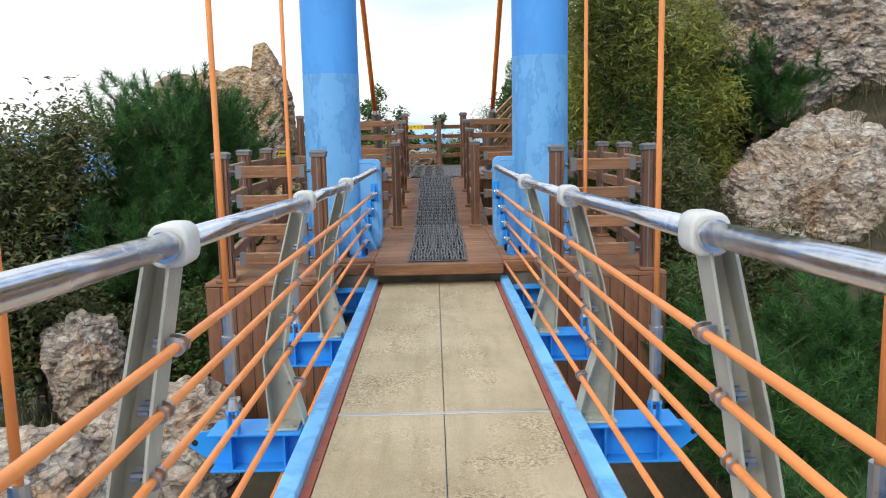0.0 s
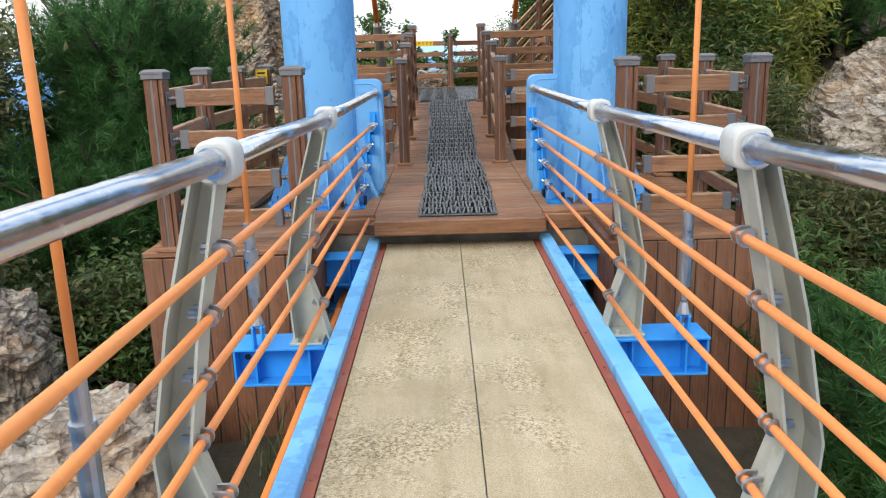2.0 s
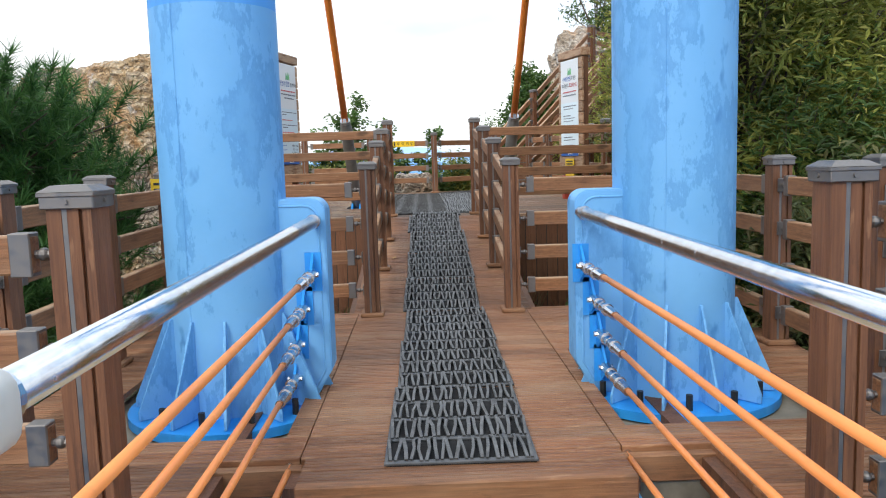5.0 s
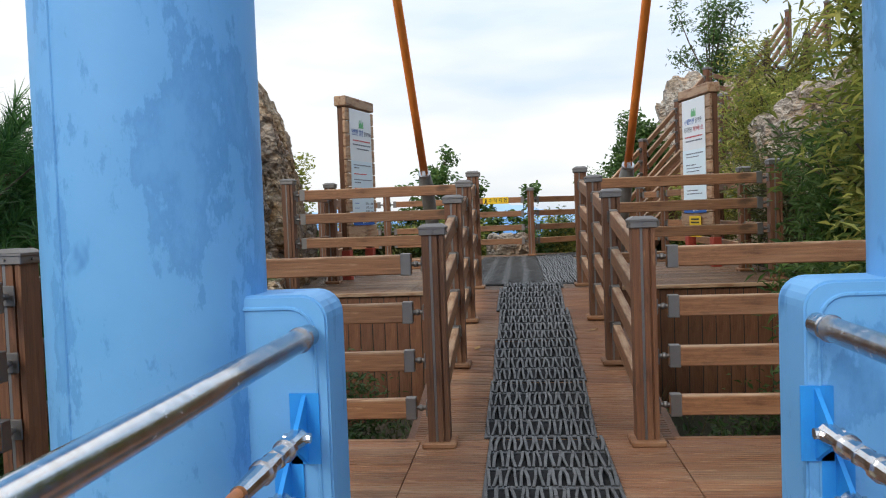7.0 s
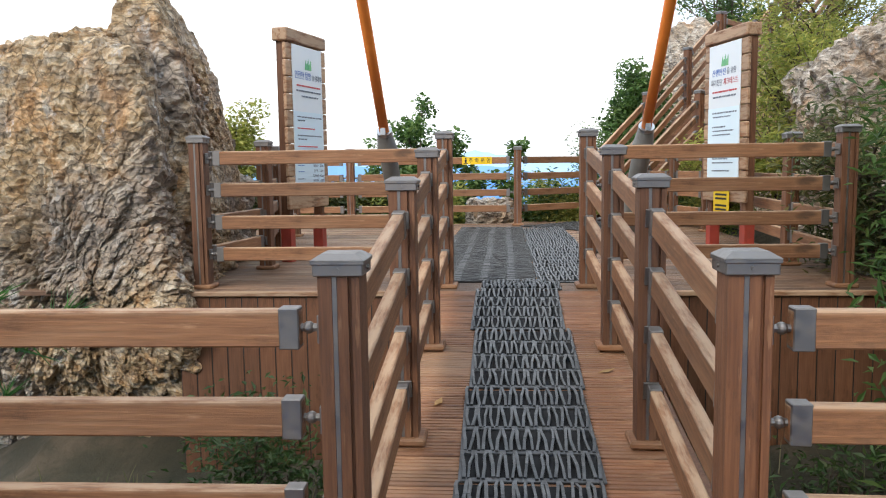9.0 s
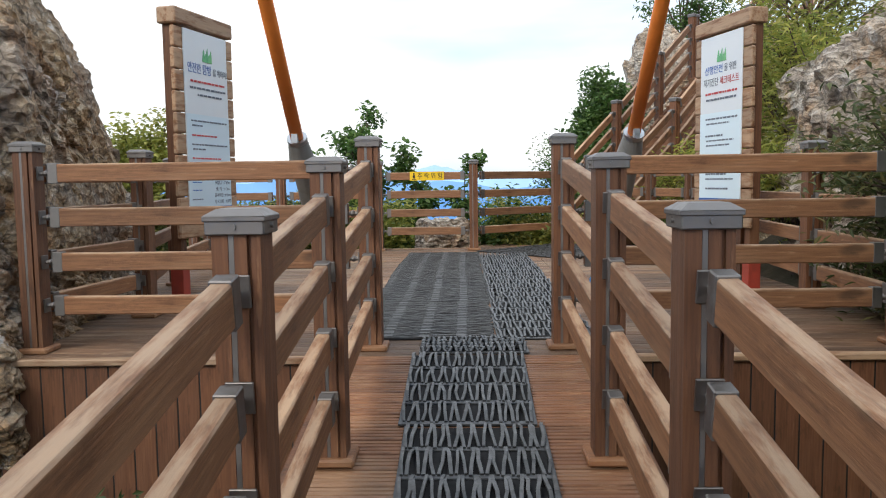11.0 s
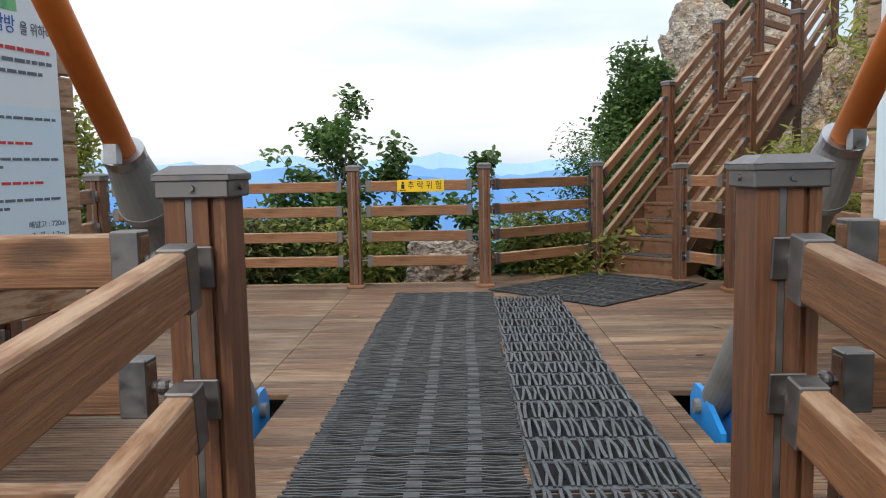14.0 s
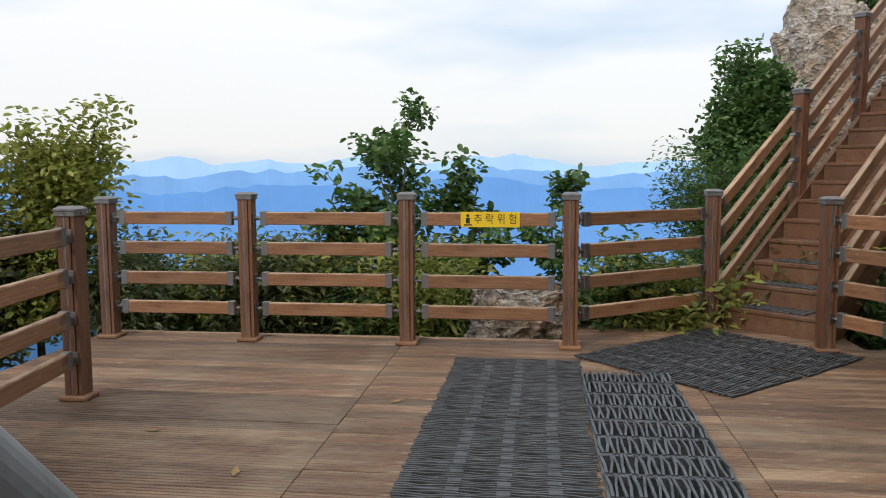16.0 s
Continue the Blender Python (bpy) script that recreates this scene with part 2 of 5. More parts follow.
M_DRY = simple("dry_leaf", (0.25, 0.13, 0.04), (0.42, 0.27, 0.10), 0.7, 20, 40, 0.2)
M_BLACK = simple("black_ink_and_shade", (0.012, 0.012, 0.012), (0.02, 0.02, 0.02), 0.5, 4, 40, 0.02)


def rock_material(name, pale, mid, dark, stain, scale=1.0):
    m, n, l, b = material(name, 0.92)
    big = noise_node(n, l, 0.8 * scale, 8, 0.65)
    fine = noise_node(n, l, 7 * scale, 10, 0.74, (1, 1, 1.5))
    grit = noise_node(n, l, 38 * scale, 6, 0.7)
    tc, vo = n.new("ShaderNodeTexCoord"), n.new("ShaderNodeTexVoronoi")
    vo.inputs["Scale"].default_value = 13 * scale
    mp = n.new("ShaderNodeMapping")
    mp.inputs["Scale"].default_value, mp.inputs["Rotation"].default_value = (1, 1, 1.9), (0.4, 0.7, 0)
    wob = n.new("ShaderNodeMix")
    wob.data_type = "VECTOR"
    wob.inputs[0].default_value = 0.22
    nz = n.new("ShaderNodeTexNoise")
    nz.inputs["Scale"].default_value, nz.inputs["Detail"].default_value = 5.0 * scale, 6
    l.new(tc.outputs["Object"], mp.inputs["Vector"])
    l.new(tc.outputs["Object"], nz.inputs["Vector"])
    l.new(mp.outputs[0], wob.inputs[4])
    l.new(nz.outputs["Color"], wob.inputs[5])
    l.new(wob.outputs[1], vo.inputs["Vector"])
    c = ramp(n, l, fine, [(0.32, dark), (0.46, mid), (0.64, pale)])
    c = mix(n, l, ramp(n, l, big, [(0.45, (0, 0, 0)), (0.60, (0.8,) * 3)]), c, stain)
    c = mix(n, l, 0.55, c, ramp(n, l, grit, [(0.35, (0.45,) * 3), (0.62, (1.0,) * 3)]), "MULTIPLY")
    c = mix(n, l, 0.68, c, ramp(n, l, vo.outputs["Color"], [(0.15, (0.42, 0.36, 0.31)), (0.5, (0.85, 0.74, 0.6)), (0.85, (1.1, 1.08, 1.04))]), "MULTIPLY")
    c = mix(n, l, 1.0, c, ramp(n, l, noise_node(n, l, 1.9 * scale, 6, 0.7), [(0.34, (0.62, 0.60, 0.58)), (0.46, (1.0,) * 3)]), "MULTIPLY")
    rust = ramp(n, l, noise_node(n, l, 2.6 * scale, 7, 0.7, (1, 1, 0.6)), [(0.52, (0, 0, 0)), (0.62, (0.6,) * 3)])
    c = mix(n, l, rust, c, mix(n, l, 1.0, c, (1.12, 0.82, 0.55), "MULTIPLY"))
    chalk = ramp(n, l, noise_node(n, l, 3.4 * scale, 8, 0.75, (1, 1.4, 0.7)), [(0.57, (0, 0, 0)), (0.64, (0.55,) * 3)])
    c = mix(n, l, chalk, c, (0.74, 0.72, 0.68))
    crack = n.new("ShaderNodeTexVoronoi")
    crack.feature = "DISTANCE_TO_EDGE"
    crack.inputs["Scale"].default_value = 5.5 * scale
    l.new(wob.outputs[1], crack.inputs["Vector"])
    c = mix(n, l, 1.0, c, ramp(n, l, crack.outputs["Distance"], [(0.0, (0.42,) * 3), (0.05, (1,) * 3)]), "MULTIPLY")
    l.new(c, b.inputs["Base Color"])
    add = n.new("ShaderNodeMath")
    add.operation = "MULTIPLY_ADD"
    l.new(vo.outputs["Distance"], add.inputs[0])
    add.inputs[1].default_value = 0.9
    l.new(fine, add.inputs[2])
    bump(n, l, b, add.outputs[0], 1.0, 0.05)
    return m


M_ROCK_TAN = rock_material("tan_rock", (0.86, 0.75, 0.58), (0.60, 0.42, 0.23), (0.13, 0.085, 0.055), (0.44, 0.40, 0.37))
M_ROCK_GREY = rock_material("grey_rock", (0.86, 0.80, 0.71), (0.58, 0.52, 0.46), (0.19, 0.17, 0.155), (0.56, 0.46, 0.36))


def leaf_material(name, a, b_, c_):
    m, n, l, b = material(name, 0.5)
    g = n.new("ShaderNodeNewGeometry")
    c = ramp(n, l, g.outputs["Random Per Island"], [(0.0, a), (0.55, b_), (1.0, c_)])
    broad = ramp(n, l, noise_node(n, l, 1.4, 3, 0.5), [(0.35, (0.6,) * 3), (0.7, (1.15,) * 3)])
    c = mix(n, l, 1.0, c, broad, "MULTIPLY")
    l.new(c, b.inputs["Base Color"])
    tr, ms, out = n.new("ShaderNodeBsdfTranslucent"), n.new("ShaderNodeMixShader"), n["Material Output"]
    l.new(c, tr.inputs["Color"])
    ms.inputs[0].default_value = 0.42
    l.new(b.outputs[0], ms.inputs[1])
    l.new(tr.outputs[0], ms.inputs[2])
    l.new(ms.outputs[0], out.inputs["Surface"])
    return m


M_LEAF = leaf_material("green_leaf", (0.055, 0.12, 0.028), (0.105, 0.20, 0.045), (0.20, 0.29, 0.08))
M_LEAF_YELLOW = leaf_material("yellow_green_leaf", (0.19, 0.25, 0.05), (0.36, 0.39, 0.085), (0.56, 0.51, 0.12))
M_LEAF_OLIVE = leaf_material("olive_leaf", (0.07, 0.10, 0.033), (0.14, 0.175, 0.06), (0.29, 0.25, 0.10))
M_LEAF_GOLD = leaf_material("golden_green_leaf", (0.22, 0.26, 0.045), (0.38, 0.40, 0.08), (0.55, 0.50, 0.13))
M_NEEDLE = leaf_material("pine_needle", (0.032, 0.10, 0.026), (0.07, 0.19, 0.042), (0.13, 0.28, 0.07))
M_GRASS = leaf_material("dry_grass", (0.07, 0.10, 0.026), (0.14, 0.145, 0.05), (0.27, 0.22, 0.10))
M_WEED = leaf_material("weed_leaf", (0.04, 0.09, 0.02), (0.07, 0.14, 0.035), (0.14, 0.19, 0.06))
M_BARK = simple("grey_bark", (0.05, 0.035, 0.025), (0.16, 0.12, 0.09), 0.9, 8, 30, 0.7)


def ground_material():
    m, n, l, b = material("hillside_soil", 0.95)
    c = ramp(n, l, noise_node(n, l, 0.9, 8, 0.7, coord="Object"), [(0.30, (0.018, 0.022, 0.010)), (0.5, (0.048, 0.040, 0.022)), (0.68, (0.12, 0.09, 0.058))])
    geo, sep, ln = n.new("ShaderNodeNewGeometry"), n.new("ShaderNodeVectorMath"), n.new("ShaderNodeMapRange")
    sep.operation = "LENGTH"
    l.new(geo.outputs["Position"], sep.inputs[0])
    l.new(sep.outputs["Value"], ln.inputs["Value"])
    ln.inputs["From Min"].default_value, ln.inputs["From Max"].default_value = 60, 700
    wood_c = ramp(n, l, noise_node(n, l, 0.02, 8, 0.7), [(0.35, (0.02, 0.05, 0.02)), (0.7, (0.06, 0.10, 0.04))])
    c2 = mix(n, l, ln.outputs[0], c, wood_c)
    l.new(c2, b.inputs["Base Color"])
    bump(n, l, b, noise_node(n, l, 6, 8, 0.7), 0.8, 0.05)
    # Distance haze is painted in: blue emission replaces soil from 60 to 700 m.
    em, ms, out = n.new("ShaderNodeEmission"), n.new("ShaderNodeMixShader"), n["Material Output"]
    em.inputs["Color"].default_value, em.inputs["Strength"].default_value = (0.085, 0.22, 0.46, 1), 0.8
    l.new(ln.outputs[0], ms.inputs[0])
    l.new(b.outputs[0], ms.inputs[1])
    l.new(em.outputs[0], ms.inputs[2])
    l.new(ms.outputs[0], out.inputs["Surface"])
    return m


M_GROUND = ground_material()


# Air haze is painted on: a blue tint that also glows by emission.
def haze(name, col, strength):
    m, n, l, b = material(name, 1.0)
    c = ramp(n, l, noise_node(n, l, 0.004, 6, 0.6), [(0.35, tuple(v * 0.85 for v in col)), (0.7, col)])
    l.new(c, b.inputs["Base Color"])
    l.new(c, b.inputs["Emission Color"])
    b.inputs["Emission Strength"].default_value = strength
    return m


# ---------- mesh helpers ----------
def mesh_of(name, bm, mat, smooth=False):
    me = bpy.data.meshes.new(name)
    bm.to_mesh(me)
    bm.free()
    me.materials.append(mat)
    if smooth:
        for p in me.polygons:
            p.use_smooth = len(p.vertices) <= 4
    return me


def part(name, bm, mat, parent, label="", m=None, smooth=False):
    me = bm if isinstance(bm, bpy.types.Mesh) else mesh_of(name, bm, mat, smooth)
    ob = new(name, me)
    ob.parent = parent
    if m is not None:
        ob.matrix_basis = m
    if label:
        ob["label"] = label
    return ob


def thing(name, label, category, m=None, group="", kind=""):
    ob = new(name)
    ob.empty_display_size = 0.1
    if m is not None:
        ob.matrix_basis = m
    return tagged(ob, label, category, group, kind)


def box(bm, x0, x1, y0, y1, z0, z1, bevel=0.0, m=None):
    r = bmesh.ops.create_cube(bm, size=1.0)
    vs = r["verts"]
    for v in vs:
        v.co = Vector((x0 + (v.co.x + 0.5) * (x1 - x0), y0 + (v.co.y + 0.5) * (y1 - y0), z0 + (v.co.z + 0.5) * (z1 - z0)))
    if bevel:
        es = list({e for v in vs for e in v.link_edges})
        g = bmesh.ops.bevel(bm, geom=es, offset=bevel, segments=1, affect="EDGES", profile=0.5)
        vs = list({v for f in g["faces"] for v in f.verts} | {v for v in vs if v.is_valid})
    if m is not None:
        for v in vs:
            v.co = m @ v.co
    return vs


def rod(bm, a, b, r0, r1=None, seg=12, caps=True):
    a, b = Vector(a), Vector(b)
    d = b - a
    m = Matrix.Translation((a + b) / 2) @ d.to_track_quat("Z", "Y").to_matrix().to_4x4()
    made = bmesh.ops.create_cone(bm, cap_ends=caps, segments=seg, radius1=r0, radius2=r0 if r1 is None else r1, depth=d.length, matrix=m)
    cuts = int(d.length / 0.9)
    if cuts:
        long = {e for v in made["verts"] for e in v.link_edges if e.calc_length() > d.length * 0.9}
        bmesh.ops.subdivide_edges(bm, edges=list(long), cuts=cuts)


def prism(bm, pts, axis_from, axis_to, plane="xz"):
    """Extrudes an outline drawn in a plane along the remaining axis."""
    def at(p, w):
        return {"xz": (p[0], w, p[1]), "yz": (w, p[0], p[1]), "xy": (p[0], p[1], w)}[plane]
    a = [bm.verts.new(at(p, axis_from)) for p in pts]
    b = [bm.verts.new(at(p, axis_to)) for p in pts]
    bm.faces.new(a)
    bm.faces.new(b[::-1])
    for i in range(len(pts)):
        j = (i + 1) % len(pts)
        bm.faces.new((a[i], b[i], b[j], a[j]))
    bmesh.ops.recalc_face_normals(bm, faces=bm.faces[:])


def built(fn, *args, **kw):
    bm = bmesh.new()
    fn(bm, *args, **kw)
    return bm


def basis(p, d):
    """A pose at p whose x axis runs along d, with z as far up as it can be."""
    x = Vector(d).normalized()
    y = Vector((0, 0, 1)).cross(x).normalized()
    z = x.cross(y)
    m = Matrix((x, y, z)).transposed().to_4x4()
    return Matrix.Translation(p) @ m


# ---------- levels ----------
CX = 0.015          # the bridge's middle line
DECK_Z = -0.205     # the bridge's walking surface
LOW, TOP = 0.0, 0.46  # lower platform, upper platform
RAMP_0, RAMP_1 = 11.0, 14.5


def ramp_z(y):
    return LOW + (TOP - LOW) * min(1, max(0, (y - RAMP_0) / (RAMP_1 - RAMP_0)))


# ---------- ground and distance ----------
def ground_z(x, y):
    far = math.hypot(x, y - 12)
    z = -1.15 + 0.85 * min(1, max(0, (y - 9) / 4.0)) - 0.32 * max(0, 7 - y)
    z -= 0.75 * max(0, -x - 4.2) + 0.10 * max(0, min(3, -x - 1))
    z += 0.62 * max(0, min(9, x - 2.6)) * min(1, max(0.12, (y - 5) / 6.0))
    z -= 0.9 * max(0, x - 0.5) * min(1, max(0, (7.5 - y) / 4))
    z -= 0.55 * max(0, y - 23.5) * (1 if x < 3 else 0.35)
    z -= 0.35 * max(0, x - 22)
    gully = min(1, max(0, (15.5 - y) / 0.8)) * min(1, max(0, (y - 10) / 1.5))
    z -= 0.5 * gully * min(1, max(0, (abs(x) - 0.7) / 0.6)) * min(1, max(0, 3.2 - x))
    z = max(z, -40 - 0.32 * far)
    w = min(1, max(0, (far - 60) / 300))
    z = z * (1 - w) + w * (-330 - 0.01 * far)
    n = noise.fractal(Vector((x * 0.45, y * 0.45, 3)), 0.8, 2.1, 5)
    big = noise.fractal(Vector((x * 0.004, y * 0.004, 9)), 0.8, 2.1, 4)
    return z + 0.22 * n * min(1, far / 6) + w * 70 * big


def build_ground():
    n, half = 190, 95
    vs, fs = [], []
    for j in range(n + 1):
        for i in range(n + 1):
            u, v = (i - half) / half, (j - half) / half
            x = math.sinh(u * 6.1) * 20
            y = 12 + math.sinh(v * 6.1) * 20
            vs.append((x, y, ground_z(x, y)))
    for j in range(n):
        for i in range(n):
            a = j * (n + 1) + i
            fs.append((a, a + 1, a + n + 2, a + n + 1))
    me = bpy.data.meshes.new("ground")
    me.from_pydata(vs, [], fs)
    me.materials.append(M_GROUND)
    for p in me.polygons:
        p.use_smooth = True
    tagged(new("ground", me), "steep mountainside of soil, litter and rock, blue haze painted far off", "ground", kind="structure")


build_ground()


def ridge(name, dist, base_deg, amp_deg, freq, col, strength, seed):
    vs, fs, n = [], [], 720
    for i in range(n):
        a = 2 * math.pi * i / n
        p = Vector((math.cos(a) * freq, math.sin(a) * freq, seed))
        h = base_deg + amp_deg * (noise.fractal(p, 0.75, 2.2, 6) + 0.35 * noise.noise(p * 0.6))
        x, y = dist * math.cos(a), dist * math.sin(a)
        vs += [(x, y, 1.3 + dist * math.tan(radians(h))), (x * 0.92, y * 0.92, -dist * 0.14)]
    for i in range(n):
        a, b = 2 * i, 2 * ((i + 1) % n)
        fs.append((a, b, b + 1, a + 1))
    me = bpy.data.meshes.new(name)
    me.from_pydata(vs, [], fs)
    me.materials.append(haze(name + "_haze_glow", col, strength))
    tagged(new(name, me), "far mountain ridge with blue haze painted on as glow", "backdrop", kind="structure")


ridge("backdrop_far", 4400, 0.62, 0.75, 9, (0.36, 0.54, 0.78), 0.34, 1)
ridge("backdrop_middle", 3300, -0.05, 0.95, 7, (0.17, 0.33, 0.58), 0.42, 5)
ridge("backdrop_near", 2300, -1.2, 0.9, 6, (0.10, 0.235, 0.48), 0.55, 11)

# ---------- bridge ----------
BR0, BR1 = -3.5, 8.09
span = thing("bridge_deck", "sand-yellow coated panels between blue steel curbs", "bridge deck", kind="structure")
joints = [BR0, 0.60, 4.40, BR1]
for y0, y1 in zip(joints, joints[1:]):
    for x0, x1 in ((CX - 0.545, CX), (CX, CX + 0.545)):
        bm = bmesh.new()
        box(bm, x0 + 0.002, x1 - 0.002, y0 + 0.012, y1 - 0.012, DECK_Z - 0.03, DECK_Z, 0.003)
        part("panel", bm, M_DECK, span)
for y in joints[1:-1]:
    bm = bmesh.new()
    box(bm, CX - 0.545, CX + 0.545, y - 0.016, y + 0.016, DECK_Z - 0.02, DECK_Z + 0.006, 0.003)
    for i in range(8):
        rod(bm, (CX - 0.5 + i * 0.14, y, DECK_Z + 0.005), (CX - 0.5 + i * 0.14, y, DECK_Z + 0.009), 0.007, seg=8)
    part("joint_strip", bm, M_STRIP, span, "thin bright metal joint strip")
for s in (-1, 1):
    bm = bmesh.new()
    box(bm, *sorted((CX + s * 0.547, CX + s * 0.588)), BR0, BR1, DECK_Z - 0.03, DECK_Z + 0.004)
    part("edge_strip", bm, M_REDSTRIP, span, "red oxide painted edge strip")
    bm = bmesh.new()
    x0, x1 = sorted((CX + s * 0.590, CX + s * 0.672))
    box(bm, x0, x1, BR0, BR1 - 0.01, DECK_Z - 0.01, DECK_Z + 0.05, 0.004)
    a, b = sorted((CX + s * 0.660, CX + s * 0.670))
    box(bm, a, b, BR0, BR1 - 0.01, DECK_Z - 0.16, DECK_Z - 0.01)
    part("curb", bm, M_CURB, span, "blue painted steel curb")
    for i in range(26):
        y = BR0 + 0.3 + i * 0.44
        bm = bmesh.new()
        bmesh.ops.create_uvsphere(bm, u_segments=8, v_segments=5, radius=0.008, matrix=Matrix.Translation((CX + s * 0.568, y, DECK_Z + 0.004)))
        part("rivet", bm, M_REDSTRIP, span)
bm = bmesh.new()
box(bm, CX - 0.6, CX + 0.6, BR0, BR1 - 0.05, DECK_Z - 0.06, DECK_Z - 0.032)
part("under_plate", bm, M_BLUE_NEW, span)

POST_Y = [-1.28, 0.56, 2.40, 4.28, 6.05]


def cable_z(y):
    """Height of the main cable over the bridge."""
    return 2.4 + 8.0 * (1 - (9.1 - y) / 26) ** 2


def crossbeam(y, eyed):
    t = thing("crossbeam", "bright blue painted steel I-beam under the bridge deck", "crossbeam", group="crossbeams of the bridge")
    for s in (-1, 1):
        x0, x1 = 0.70, 1.15
        bm = bmesh.new()
        a, b = sorted((CX + s * x0, CX + s * x1))
        box(bm, a, b, y - 0.11, y + 0.11, DECK_Z - 0.012, DECK_Z, 0.002)
        part("top_flange", bm, M_BLUE_NEW, t)
        bm = bmesh.new()
        box(bm, a, b, y - 0.09, y + 0.09, DECK_Z - 0.20, DECK_Z - 0.188, 0.002)
        part("bottom_flange", bm, M_BLUE_NEW, t)
        bm = bmesh.new()
        pts = [(CX + s * p[0], p[1]) for p in ((x0, DECK_Z - 0.187), (x1, DECK_Z - 0.187), *(((x1 + 0.10, DECK_Z - 0.11), (x1 + 0.135, DECK_Z - 0.075), (x1 + 0.12, DECK_Z - 0.035)) if eyed else ()), (x1, DECK_Z - 0.013), (x0, DECK_Z - 0.013))]
        prism(bm, pts, y - 0.006, y + 0.006)
        part("web", bm, M_BLUE_NEW, t)
        bm = bmesh.new()
        if not eyed:
            c, d = sorted((CX + s * (x1 - 0.01), CX + s * x1))
            box(bm, c, d, y - 0.088, y - 0.008, DECK_Z - 0.187, DECK_Z - 0.013)
            part("end_plate", bm, M_BLUE_NEW, t)
            bm = bmesh.new()
        # No hole is cut: a black disc paints its shade on the web.
        rod(bm, (CX + s * (x1 + (0.09 if eyed else -0.05)), y - 0.008, DECK_Z - 0.075), (CX + s * (x1 + (0.09 if eyed else -0.05)), y + 0.008, DECK_Z - 0.075), 0.016)
        part("pin_hole", bm, M_BLACK, t)
        for xs in (0.78, 1.04):
            bm = bmesh.new()
            c, d = sorted((CX + s * xs, CX + s * (xs + 0.01)))
            box(bm, c, d, y - 0.08, y + 0.08, DECK_Z - 0.187, DECK_Z - 0.013)
            part("stiffener", bm, M_BLUE_NEW, t)
    bm = bmesh.new()
    box(bm, CX - 0.684, CX + 0.684, y - 0.006, y + 0.006, DECK_Z - 0.187, DECK_Z - 0.062)
    box(bm, CX - 0.684, CX + 0.684, y - 0.09, y + 0.09, DECK_Z - 0.20, DECK_Z - 0.188)
    part("middle_web", bm, M_BLUE_NEW, t)
    return t


CR = 0.0          # middle line of the railings
RAIL_X = 0.628


def rail_z(y):
    """Height of the handrail, which dips towards the tower."""
    d = 6.05 - y
    return 0.876 + 0.0125 * d + 0.003 * d * d if d > 0 else 0.876 + 0.0035 * d


def sag(y):
    """Rise of the side cables away from the tower."""
    return 0.016 * max(0, 6.05 - y) - 0.02


CAB = [(0.675, 0.635), (0.508, 0.684), (0.338, 0.716), (0.170, 0.738), (0.005, 0.690)]  # height, distance from the middle line


